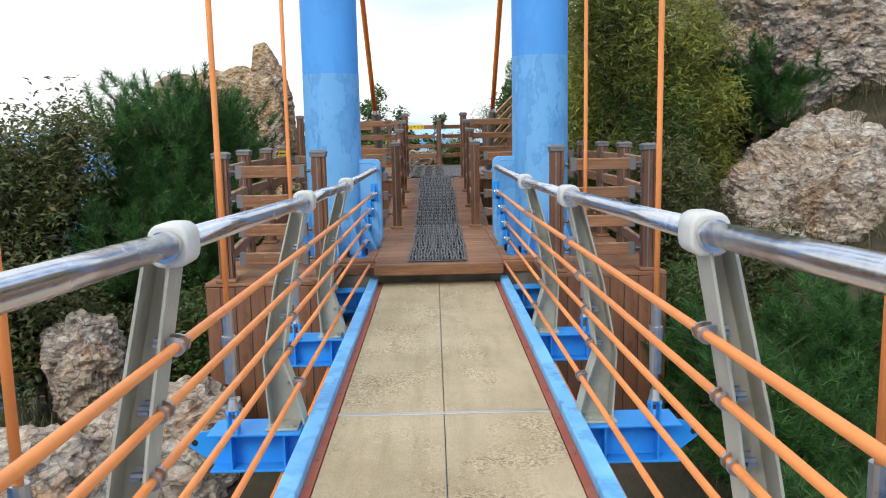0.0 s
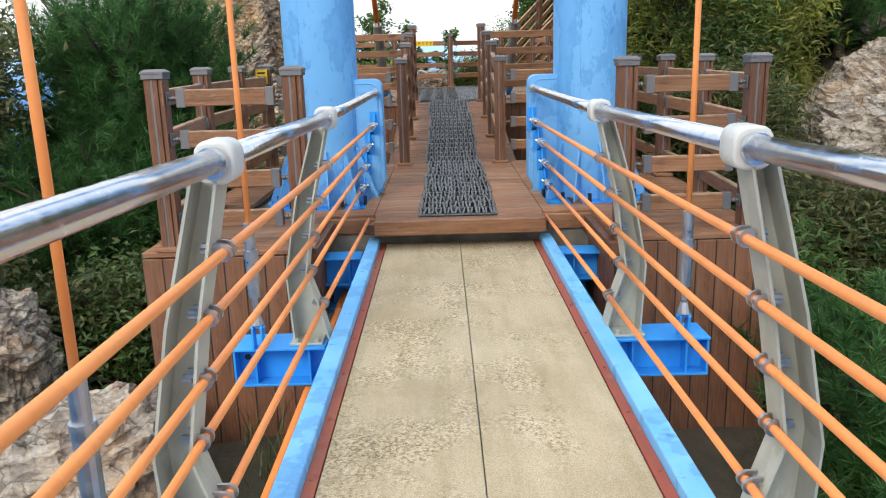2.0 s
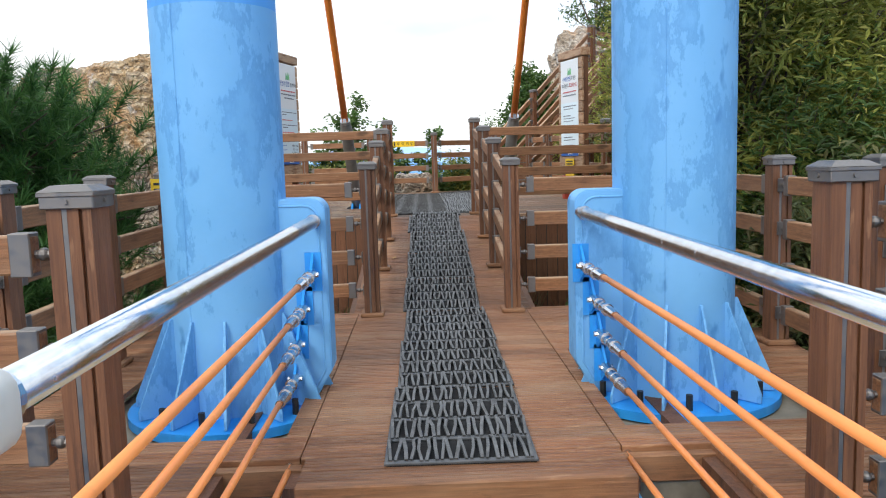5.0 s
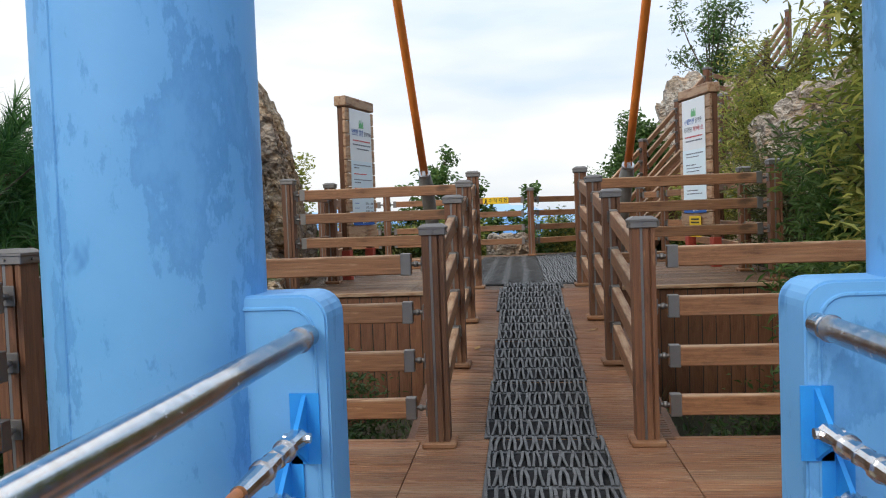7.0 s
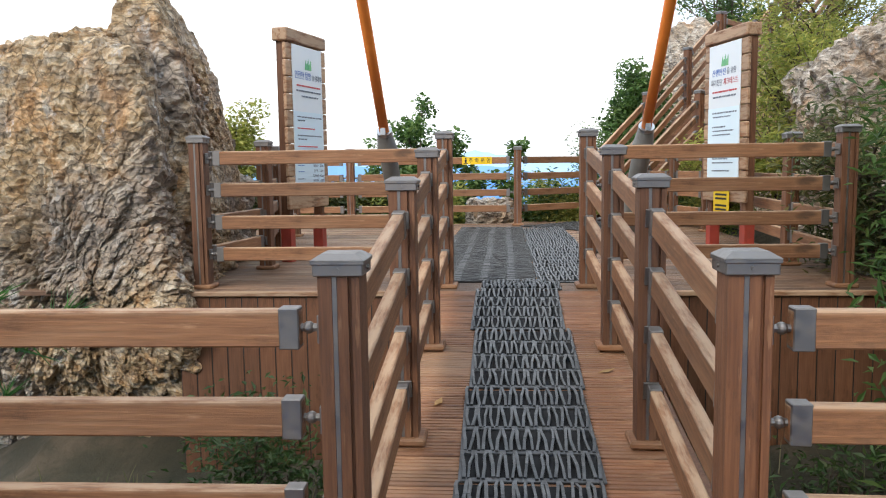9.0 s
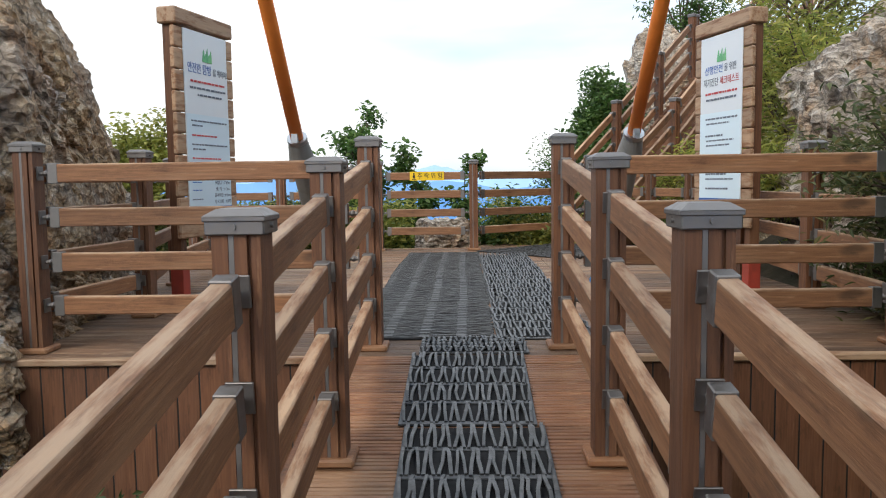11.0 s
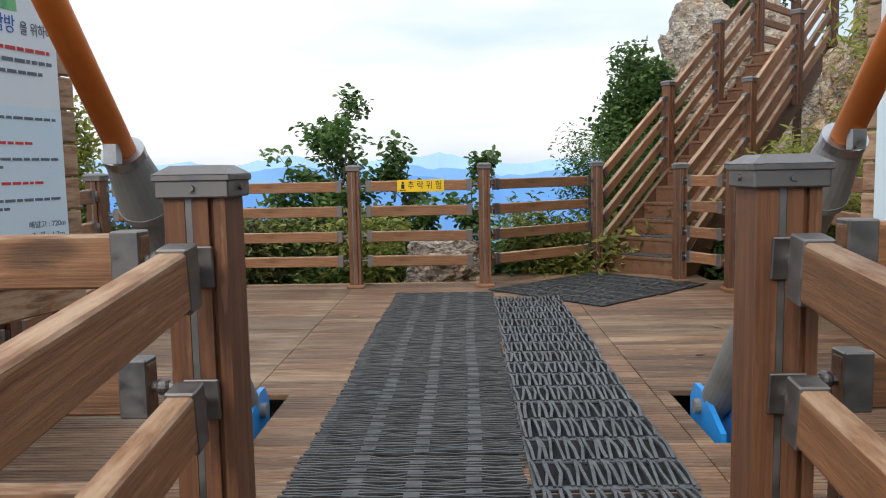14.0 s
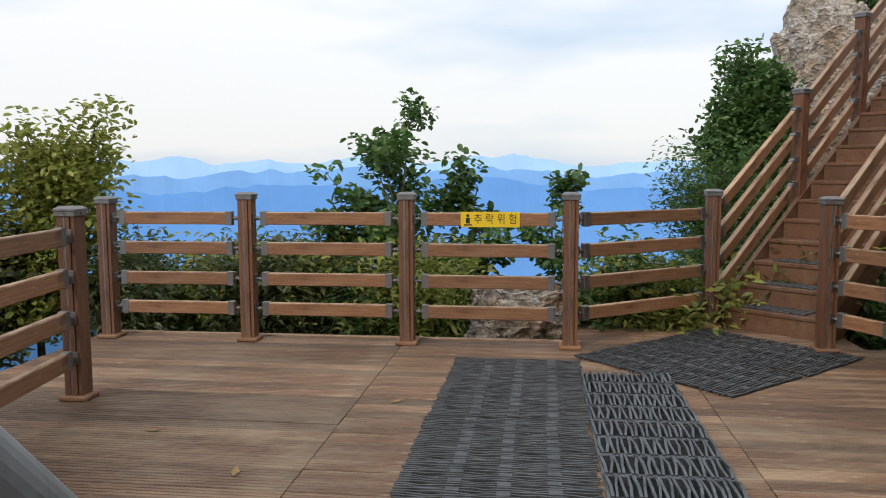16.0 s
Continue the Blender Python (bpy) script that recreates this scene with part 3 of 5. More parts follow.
def rail_post(y, s):
    t = thing("railing_post", "bent grey-green steel channel post with white collar on top", "railing post", group="posts of the bridge railing")
    RZ = rail_z(y)
    inner = [(0.665, DECK_Z + 0.012), (0.712, 0.0), (0.758, 0.145), (0.703, 0.50), (0.625, RZ - 0.045)]
    outer = [(0.835, DECK_Z + 0.012), (0.845, 0.0), (0.852, 0.145), (0.783, 0.50), (0.685, RZ - 0.045)]
    out = [(CR + s * a, b) for a, b in inner + outer[::-1]]
    bm = bmesh.new()
    prism(bm, out, y + 0.045, y + 0.053)
    part("web", bm, M_POSTSTEEL, t)
    for nm, line in (("inner_flange", inner), ("outer_flange", outer)):
        bm = bmesh.new()
        a = [(CR + s * p[0], p[1]) for p in line]
        b = [(CR + s * (p[0] + 0.008), p[1]) for p in line]
        prism(bm, a + b[::-1], y - 0.05, y + 0.0445)
        part(nm, bm, M_POSTSTEEL, t)
    bm = bmesh.new()
    a, b = sorted((CR + s * 0.70, CR + s * 0.86))
    box(bm, a, b, y - 0.075, y + 0.075, DECK_Z, DECK_Z + 0.012, 0.003)
    for xx in (0.73, 0.83):
        for yy in (-0.055, 0.06):
            rod(bm, (CR + s * xx, y + yy, DECK_Z + 0.01), (CR + s * xx, y + yy, DECK_Z + 0.03), 0.012, seg=6)
    part("base_plate", bm, M_POSTSTEEL, t)
    bm = bmesh.new()
    bmesh.ops.create_cube(bm, size=1.0, matrix=Matrix.Translation((CR + s * RAIL_X, y, RZ - 0.002)) @ Matrix.Diagonal((0.096, 0.10, 0.104, 1)))
    bmesh.ops.bevel(bm, geom=[e for e in bm.edges if abs(e.verts[0].co.y - e.verts[1].co.y) > 0.05], offset=0.034, segments=4, affect="EDGES", profile=0.5)
    bmesh.ops.bevel(bm, geom=[e for e in bm.edges if abs(e.verts[0].co.y - e.verts[1].co.y) < 0.01], offset=0.008, segments=2, affect="EDGES", profile=0.5)
    part("collar", bm, M_COLLAR, t, "chunky white collar round the handrail", smooth=True)
    for d in (-0.068, 0.068):
        bm = bmesh.new()
        rod(bm, (CR + s * RAIL_X, y + d - 0.012, RZ), (CR + s * RAIL_X, y + d + 0.012, RZ), 0.037, seg=18)
        part("ring", bm, M_STEEL, t, "bright steel ring")
    for z, x in CAB:
        z += sag(y)
        bm = bmesh.new()
        for d in (-0.02, 0.02):
            rod(bm, (CR + s * x, y + d - 0.006, z), (CR + s * x, y + d + 0.006, z), 0.0225, seg=12)
            box(bm, *sorted((CR + s * x, CR + s * (x + 0.05))), y + d - 0.005, y + d + 0.005, z + 0.014, z + 0.024)
        rod(bm, (CR + s * (x + 0.035), y, z), (CR + s * (x + 0.06), y, z), 0.009, seg=6)
        part("clamp", bm, M_ZINC, t, "small steel u-bolt clamp")
    return t


def hanger(y, s):
    t = thing("hanger_rope", "orange sheathed hanger rope with steel socket", "hanger rope", group="hangers of the bridge")
    x = CX + s * 1.02
    bm = bmesh.new()
    rod(bm, (x, y, 0.38), (x, y, cable_z(y)), 0.0132, seg=10)
    part("rope", bm, M_ORANGE, t, smooth=True)
    bm = bmesh.new()
    rod(bm, (x, y, 0.28), (x, y, 0.41), 0.025, seg=12)
    rod(bm, (x, y, 0.24), (x, y, 0.28), 0.034, seg=12)
    rod(bm, (x, y, 0.05), (x, y, 0.24), 0.029, 0.031, seg=12)
    rod(bm, (x, y, -0.02), (x, y, 0.05), 0.014, seg=10)
    rod(bm, (x, y, -0.085), (x, y, -0.03), 0.032, 0.018, seg=10)
    part("socket", bm, M_ZINC, t, "dull zinc turnbuckle socket")
    bm = bmesh.new()
    for d in (-0.026, 0.016):
        pts = [(y - 0.03, DECK_Z), (y + 0.03, DECK_Z), (y + 0.028, -0.10), (y, -0.07), (y - 0.028, -0.10)]
        prism(bm, pts, x + d, x + d + 0.01, "yz")
    rod(bm, (x - 0.035, y, -0.10), (x + 0.035, y, -0.10), 0.011, seg=8)
    part("lug", bm, M_BLUE_NEW, t, "blue steel lug plates")
    return t


for s in (-1, 1):
    t = thing("main_cable", "orange sheathed main cable of the suspension bridge", "cable", group="main cables")
    bm = bmesh.new()
    ys = [-3.5 + 12.6 * i / 14 for i in range(15)]
    for a, b in zip(ys, ys[1:]):
        rod(bm, (CX + s * 1.04, a, cable_z(a)), (CX + s * 1.04, b, cable_z(b)), 0.045, seg=12)
    part("rope", bm, M_ROD, t, smooth=True)
for y in POST_Y + [7.76]:
    crossbeam(y, y < 5)
for y in POST_Y:
    for s in (-1, 1):
        rail_post(y, s)
        hanger(y - 0.085, s)

for s in (-1, 1):
    t = thing("handrail", "polished stainless steel tube handrail of the bridge", "handrail")
    runs = [(CR + s * RAIL_X, y, rail_z(y)) for y in [BR0] + POST_Y] + [(0.012 + s * 0.645, 8.985, rail_z(8.985))]
    for a, b in zip(runs, runs[1:]):
        bm = bmesh.new()
        rod(bm, a, b, 0.0295, seg=24)
        part("tube", bm, M_STEEL, t, smooth=True)
    bm = bmesh.new()
    rod(bm, (0.012 + s * 0.645, 8.90, rail_z(8.9)), (0.012 + s * 0.645, 8.915, rail_z(8.915)), 0.034, seg=20)
    part("end_band", bm, M_STEEL, t)
    for i, (z, x) in enumerate(CAB):
        t = thing("side_cable", "orange sheathed horizontal safety cable", "cable", group="side cables of the bridge")
        zz, xx, ye = (z - 0.065, x + 0.02, 8.97) if i < 4 else (-0.04, 0.66, 8.62)
        bm = bmesh.new()
        rod(bm, (CR + s * x, BR0, z + sag(BR0)), (CR + s * x, 6.05, z + sag(6.05)), 0.0128, seg=10)
        rod(bm, (CR + s * x, 6.05, z + sag(6.05)), (CR + s * xx, ye - 0.46, zz + 0.008), 0.0128, seg=10)
        part("rope", bm, M_ORANGE, t, smooth=True)
        d = (Vector((xx - x, ye - 6.05, zz - z + 0.02))).normalized()
        e = Vector((CR + s * xx, ye - 0.05, zz))
        d = Vector((s * d.x, d.y, d.z))
        bm = bmesh.new()
        rod(bm, e - d * 0.43, e - d * 0.29, 0.020, 0.025, seg=12)
        rod(bm, e - d * 0.29, e - d * 0.27, 0.030, seg=12)
        rod(bm, e - d * 0.27, e - d * 0.12, 0.023, seg=12)
        rod(bm, e - d * 0.20, e - d * 0.185, 0.027, seg=6)
        rod(bm, e - d * 0.12, e - d * 0.10, 0.030, seg=12)
        rod(bm, e - d * 0.10, e, 0.018, 0.028, seg=12)
        rod(bm, e + Vector((-0.035, 0, 0)), e + Vector((0.035, 0, 0)), 0.014, seg=8)
        part("turnbuckle", bm, M_STEEL, t, "polished steel turnbuckle end")

# ---------- tower ----------
TXS, TY, TR = {-1: -1.09, 1: 1.145}, 9.10, 0.298
LINE = {-1: 1.87, 1: 2.02}
for s in (-1, 1):
    t = thing("bridge_tower", "sky-blue painted round steel tower leg with ribs at its foot", "tower", group="legs of the bridge tower")
    bm = bmesh.new()
    rod(bm, (TXS[s], TY, -0.05), (TXS[s], TY, LINE[s]), TR, seg=48, caps=False)
    part("lower_tube", bm, M_BLUE, t, smooth=True)
    bm = bmesh.new()
    wx, wy = TXS[s] - 0.41 * TR, TY - 0.912 * TR
    rod(bm, (wx, wy, 0.42), (wx, wy, LINE[s]), 0.004, seg=6)
    part("weld_seam", bm, M_BLUE, t)
    bm = bmesh.new()
    rod(bm, (TXS[s], TY, LINE[s]), (TXS[s], TY, 10.9), TR - 0.001, seg=48, caps=False)
    part("upper_tube", bm, M_BLUE_UP, t, "deeper blue repainted upper shaft", smooth=True)
    bm = bmesh.new()
    xi, xo, zt, r = 0.022 + s * 0.608, TXS[s] - s * 0.15, 0.972, 0.07
    prof = [(xo, -0.05), (xi + s * 0.10, -0.05), (xi, 0.12)] + [(xi + s * r * (1 - math.cos(a)), zt - r + r * math.sin(a)) for a in [i * math.pi / 12 for i in range(7)]] + [(xo, zt)]
    prism(bm, prof, 9.0, 9.2)
    es = [e for e in bm.edges if abs(e.verts[0].co.y - e.verts[1].co.y) < 1e-4]
    bmesh.ops.bevel(bm, geom=es, offset=0.006, segments=2, affect="EDGES")
    gus = part("gusset_box", bm, M_BLUE, t, "box gusset with rounded corner")
    bm = bmesh.new()
    ins = [(xo, zt - 0.035)] + [(xi + s * 0.035 + s * r * (1 - math.cos(a)), zt - 0.035 - r + r * math.sin(a)) for a in [i * math.pi / 12 for i in range(6, -1, -1)]] + [(xi + s * 0.035, 0.12), (xi + s * 0.12, -0.03)]
    for p, q in zip(ins, ins[1:]):
        rod(bm, (p[0], 8.999, p[1]), (q[0], 8.999, q[1]), 0.0055, seg=6)
    part("weld_bead", bm, M_BLUE, gus)
    for i, (z, x) in enumerate(CAB[:4]):
        bm = bmesh.new()
        xx, zz = CR + s * (x + 0.02), z - 0.065
        prism(bm, [(8.999, zz + 0.10), (8.90, zz + 0.02), (8.90, zz - 0.03), (8.999, zz - 0.09)], xx - 0.006, xx + 0.006, "yz")
        box(bm, xx - 0.04, xx + 0.04, 8.993, 8.999, zz - 0.09, zz + 0.10)
        part("lug", bm, M_BLUE_NEW, gus)
    for k in range(12):
        a = 2 * math.pi * k / 12 + 0.13
        bm = bmesh.new()
        prism(bm, [(TR - 0.004, -0.04), (TR + 0.19, -0.04), (TR + 0.19, 0.0), (TR + 0.012, 0.42), (TR - 0.004, 0.42)], -0.006, 0.006)
        part("rib", bm, M_BLUE, t, m=Matrix.Translation((TXS[s], TY, 0)) @ Matrix.Rotation(a, 4, "Z"))
    bm = bmesh.new()
    rod(bm, (TXS[s], TY, -0.09), (TXS[s], TY, -0.045), 0.52, seg=40)
    part("base_plate", bm, M_BLUE_NEW, t)
    for k in range(12):
        a = 2 * math.pi * (k + 0.5) / 12 + 0.13
        bm = bmesh.new()
        rod(bm, (TXS[s] + 0.43 * math.cos(a), TY + 0.43 * math.sin(a), -0.05), (TXS[s] + 0.43 * math.cos(a), TY + 0.43 * math.sin(a), 0.03), 0.016, seg=6)
        part("anchor_bolt", bm, M_BLACK, t)
bm = bmesh.new()
box(bm, -2.05, 2.1, TY - 0.2, TY + 0.2, 10.2, 10.6, 0.02)
beam = new("tower_crossbeam", mesh_of("tower_crossbeam", bm, M_BLUE, True))
tagged(beam, "sky-blue steel crossbeam between the tower legs", "crossbeam")

# concrete seat under the tower and the bearings of the bridge
bm = bmesh.new()
box(bm, -1.75, 1.75, 8.12, 10.6, -1.9, -0.10, 0.01)
box(bm, -1.75, 1.75, 7.45, 8.13, -1.9, -0.62, 0.01)
tagged(new("abutment", mesh_of("abutment", bm, M_CONCRETE)), "stained concrete abutment below the tower", "abutment", kind="structure")
for s in (-1, 1):
    t = thing("bearing", "blue painted steel bridge bearing on the concrete seat", "bearing")
    bm = bmesh.new()
    box(bm, s * 0.82 - 0.13, s * 0.82 + 0.13, 7.80, 8.10, -0.45, -0.43, 0.003)
    box(bm, s * 0.82 - 0.10, s * 0.82 + 0.10, 7.9, 7.92, -0.62, -0.45)
    box(bm, s * 0.82 - 0.14, s * 0.82 + 0.14, 7.75, 8.11, -0.619, -0.59, 0.003)
    part("bracket", bm, M_BLUE_NEW, t)
    bm = bmesh.new()
    rod(bm, (s * 0.86, 6.3, -0.62), (s * 0.83, 7.95, -0.52), 0.03, seg=12)
    part("tie_rod", bm, M_ROD, t, "orange tie rod below the curb")
# wind ropes under the deck edge
for s in (-1, 1):
    t = thing("under_cable", "orange sheathed cable under the bridge edge", "cable")
    bm = bmesh.new()
    rod(bm, (CX + s * 0.76, BR0, -0.44), (CX + s * 0.80, 7.2, -0.44), 0.028, seg=12)
    part("rope", bm, M_ROD, t, smooth=True)


# ---------- timber platforms ----------
def plank_field(name, label, x0, x1, y0, y1, zf, width, mat, seams=(), holes=()):
    t = thing(name, label, "deck", kind="structure")
    cuts = [x0, *seams, x1]
    rng = random.Random(len(name) + int(y0 * 10))
    n = max(1, round((y1 - y0) / width))
    w = (y1 - y0) / n
    cache = {}
    for i in range(n):
        ya, yb = y0 + i * w, y0 + (i + 1) * w
        for a, b in zip(cuts, cuts[1:]):
            runs = [(a, b)]
            for hx0, hx1, hy0, hy1 in holes:
                nxt = []
                for p, q in runs:
                    if yb > hy0 and ya < hy1 and q > hx0 and p < hx1:
                        nxt += [(p, hx0)] if hx0 - p > 0.02 else []
                        nxt += [(hx1, q)] if q - hx1 > 0.02 else []
                    else:
                        nxt.append((p, q))
                runs = nxt
            for p, q in runs:
                L = round(q - p - 0.006, 3)
                if L not in cache:
                    h = w / 2 - 0.004
                    prof = [(-h, -0.03), (h, -0.03), (h, -0.004), (h - 0.004, 0)]
                    for g in (0.5, 0.0, -0.5):
                        prof += [(h * g + 0.005, 0), (h * g + 0.003, -0.004), (h * g - 0.003, -0.004), (h * g - 0.005, 0)]
                    prof += [(-h + 0.004, 0), (-h, -0.004)]
                    bm = bmesh.new()
                    prism(bm, prof, -L / 2, L / 2, "yz")
                    cache[L] = mesh_of("plank", bm, mat)
                ym = (ya + yb) / 2
                slope = math.degrees(math.atan2(zf(yb) - zf(ya), w))
                part("plank", cache[L], mat, t, m=pose((p + q) / 2, ym, zf(ym) + rng.uniform(-0.0015, 0.0015), slope, rng.uniform(-0.05, 0.05), 0))
    return t


def skirt(label, a, b, z_top, z_low, out, width=0.125):
    """Vertical boards below a platform's edge, from a to b in plan."""
    t = thing("skirt_boards", label, "skirt boards", kind="structure")
    a, b = Vector((*a, 0)), Vector((*b, 0))
    n = max(1, round((b - a).length / width))
    w = (b - a).length / n
    bm = bmesh.new()
    box(bm, -w / 2 + 0.003, w / 2 - 0.003, -0.012, 0.012, z_low, z_top, 0.003)
    me = mesh_of("board", bm, M_SKIRT)
    d = (b - a).normalized()
    for i in range(n):
        p = a + d * (w * (i + 0.5))
        part("board", me, M_SKIRT, t, m=basis((p.x, p.y, 0), d))
    # Added black layer paints the dark under the deck into the board gaps.
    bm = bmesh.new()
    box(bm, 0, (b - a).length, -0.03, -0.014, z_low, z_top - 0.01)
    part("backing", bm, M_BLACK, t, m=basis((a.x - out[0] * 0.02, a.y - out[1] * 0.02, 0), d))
    return t


def edge_beam(label, a, b, z0, z1, thick=0.05):
    a, b = Vector(a), Vector(b)
    bm = bmesh.new()
    box(bm, -(b - a).length / 2, (b - a).length / 2, -thick / 2, thick / 2, z0, z1, 0.006)
    ob = new("edge_beam", mesh_of("edge_beam", bm, M_RAIL))
    ob.matrix_basis = basis(((a.x + b.x) / 2, (a.y + b.y) / 2, 0), (b - a).to_3d())
    return tagged(ob, label, "beam", kind="structure")


flat = lambda y: LOW
TOWER_HOLES = [(-1.66, -0.72, 8.42, 9.66), (0.72, 1.66, 8.42, 9.66)]
plank_field("lower_platform", "reddish-brown timber deck boards around the tower", -2.05, 2.05, 8.15, 11.0, flat, 0.122, M_PLANK, (-0.62, 0.64), TOWER_HOLES)
plank_field("bridge_head", "reddish-brown timber deck boards at the bridge end", -0.60, 0.63, 7.90, 8.15, flat, 0.122, M_PLANK)
plank_field("side_platform", "timber deck boards of the bay beside the bridge", -1.98, -0.95, 7.12, 8.15, flat, 0.122, M_PLANK)
plank_field("side_platform", "timber deck boards of the bay beside the bridge", 0.99, 2.0, 7.24, 8.15, flat, 0.122, M_PLANK)
plank_field("ramp_walk", "reddish-brown timber boards of the sloping walkway", -0.66, 0.68, RAMP_0, RAMP_1, ramp_z, 0.122, M_PLANK)
upper = lambda y: TOP
STAY_HOLES = [(-1.22, -0.96, 16.42, 17.1), (0.98, 1.25, 16.42, 17.1)]
plank_field("upper_platform", "weathered grey-brown timber boards of the lookout deck", -3.75, 2.75, RAMP_1, 20.98, upper, 0.128, M_PLANK_GREY, (-1.16, 0.9), STAY_HOLES)
plank_field("stair_foot_deck", "weathered timber boards at the foot of the stairs", 0.2, 2.35, 20.98, 21.75, upper, 0.128, M_PLANK_GREY)

# joists close the decks from below
bm = bmesh.new()
for x in (-1.9, -0.95, 0.98, 1.9):
    box(bm, x - 0.04, x + 0.04, 7.2, 10.85, -0.15, -0.035)
for x in (-0.62, 0, 0.62):
    box(bm, x - 0.04, x + 0.04, 7.95, 8.35, -0.098, -0.035)
tagged(new("joists", mesh_of("joists", bm, M_POST)), "dark timber joists below the lower deck", "joists", kind="structure")
bm = bmesh.new()
for y in (14.7, 15.9, 18.2, 19.4, 20.7):
    box(bm, -3.4, 2.6, y - 0.04, y + 0.04, TOP - 0.18, TOP - 0.035)
tagged(new("joists", mesh_of("joists", bm, M_POST)), "dark timber joists below the upper deck", "joists", kind="structure")

edge_beam("dark brown timber edge beam at the bridge end", (-0.60, 7.885), (0.63, 7.885), -0.10, 0.004)
edge_beam("dark brown timber edge beam beside the bridge end", (-0.97, 8.12), (-0.605, 8.12), -0.13, -0.02)
edge_beam("dark brown timber edge beam beside the bridge end", (0.635, 8.12), (1.0, 8.12), -0.13, -0.02)
for x0, x1 in ((-2.05, -0.64), (0.68, 2.05)):
    edge_beam("brown timber beam along the deck edge", (x0, 11.015), (x1, 11.015), -0.13, 0.004)
for x in (-0.675, 0.695):
    bm = bmesh.new()
    prism(bm, [(RAMP_0, -0.14), (RAMP_1, TOP - 0.14), (RAMP_1, TOP - 0.002), (RAMP_0, -0.002)], x - 0.02, x + 0.02, "yz")
    tagged(new("ramp_beam", mesh_of("ramp_beam", bm, M_SKIRT)), "brown timber side beam of the sloping walkway", "beam", kind="structure")

skirt("vertical brown boards closing the bay below its deck", (-1.97, 7.10), (-0.96, 7.10), -0.034, -1.6, (0, -1))
skirt("vertical brown boards closing the bay below its deck", (-0.95, 7.10), (-0.95, 8.1), -0.034, -1.6, (1, 0))
skirt("vertical brown boards closing the bay below its deck", (1.0, 7.22), (1.99, 7.22), -0.034, -2.4, (0, -1))
skirt("vertical brown boards closing the bay below its deck", (0.985, 8.1), (0.985, 7.22), -0.034, -2.4, (-1, 0))
skirt("vertical dark brown boards below the upper deck", (-2.5, 14.49), (-0.68, 14.49), TOP - 0.034, -1.2, (0, -1))
skirt("vertical dark brown boards below the upper deck", (0.72, 14.49), (2.75, 14.49), TOP - 0.034, -1.2, (0, -1))
edge_beam("flat brown timber nosing along the upper deck", (-2.5, 14.48), (-0.68, 14.48), TOP - 0.033, TOP + 0.004, 0.06)
edge_beam("flat brown timber nosing along the upper deck", (0.71, 14.48), (2.75, 14.48), TOP - 0.033, TOP + 0.004, 0.06)
edge_beam("reddish timber curb along the lookout edge", (-3.75, 21.0), (0.24, 21.0), TOP - 0.12, TOP + 0.012, 0.05)

# ---------- fences ----------
PW = 0.055


def post_mesh(h):
    """One square shaft with two grooves in its faces."""
    P, g = PW, 0.012
    side = [(-0.018, 0), (-0.018, g), (-0.004, g), (-0.004, 0), (0.024, 0), (0.024, g), (0.034, g), (0.034, 0)]
    low = [(-P, -P)] + [(x, -P + d) for x, d in side] + [(P, -P)]
    high = [(P, P)] + [(x, P - d) for x, d in side[::-1]] + [(-P, P)]
    bm = bmesh.new()
    prism(bm, low + high, 0.0, h - 0.045, "xy")
    return mesh_of("post", bm, M_POST)


def cap_mesh():
    bm = bmesh.new()
    box(bm, -0.066, 0.066, -0.066, 0.066, -0.05, -0.012, 0.003)
    box(bm, -0.070, 0.070, -0.070, 0.070, -0.02, -0.008, 0.002)
    lo = [bm.verts.new((x, y, -0.008)) for x, y in ((-0.07, -0.07), (0.07, -0.07), (0.07, 0.07), (-0.07, 0.07))]
    hi = [bm.verts.new((x, y, 0.008)) for x, y in ((-0.045, -0.045), (0.045, -0.045), (0.045, 0.045), (-0.045, 0.045))]
    bm.faces.new(hi)
    for i in range(4):
        j = (i + 1) % 4
        bm.faces.new((lo[i], lo[j], hi[j], hi[i]))
    for d in ((0, -1), (0, 1), (1, 0), (-1, 0)):
        rod(bm, (d[0] * 0.064, d[1] * 0.064, -0.032), (d[0] * 0.072, d[1] * 0.072, -0.032), 0.006, seg=8)
    return mesh_of("cap", bm, M_CAP)


def trim_mesh():
    bm = bmesh.new()
    box(bm, -0.085, 0.085, -0.085, 0.085, 0.0, 0.032, 0.008)
    return mesh_of("base_trim", bm, M_RAIL)


def strip_mesh(h):
    bm = bmesh.new()
    for y in (-PW + 0.001, PW - 0.013):
        box(bm, -0.017, -0.005, y, y + 0.012, 0.033, h - 0.05)
    return mesh_of("strip", bm, M_CAP)


def bracket_mesh():
    """Grey end shoe of a rail with its knuckle and post plate; x points from the rail to the post."""
    bm = bmesh.new()
    box(bm, -0.055, 0.0, -0.026, 0.026, -0.056, 0.056, 0.003)
    rod(bm, (0, 0, 0), (0.055, 0, 0), 0.011, seg=8)
    bmesh.ops.create_uvsphere(bm, u_segments=14, v_segments=8, radius=0.017, matrix=Matrix.Translation((0.022, 0, 0)))
    box(bm, 0.05, 0.058, -0.032, 0.032, -0.038, 0.038, 0.002)
    return mesh_of("bracket", bm, M_CAP)


POST_MESH, STRIP_MESH = {}, {}
CAP_ME, TRIM_ME, BRACKET_ME = cap_mesh(), trim_mesh(), bracket_mesh()
LEVELS = (0.26, 0.50, 0.745, 0.985)


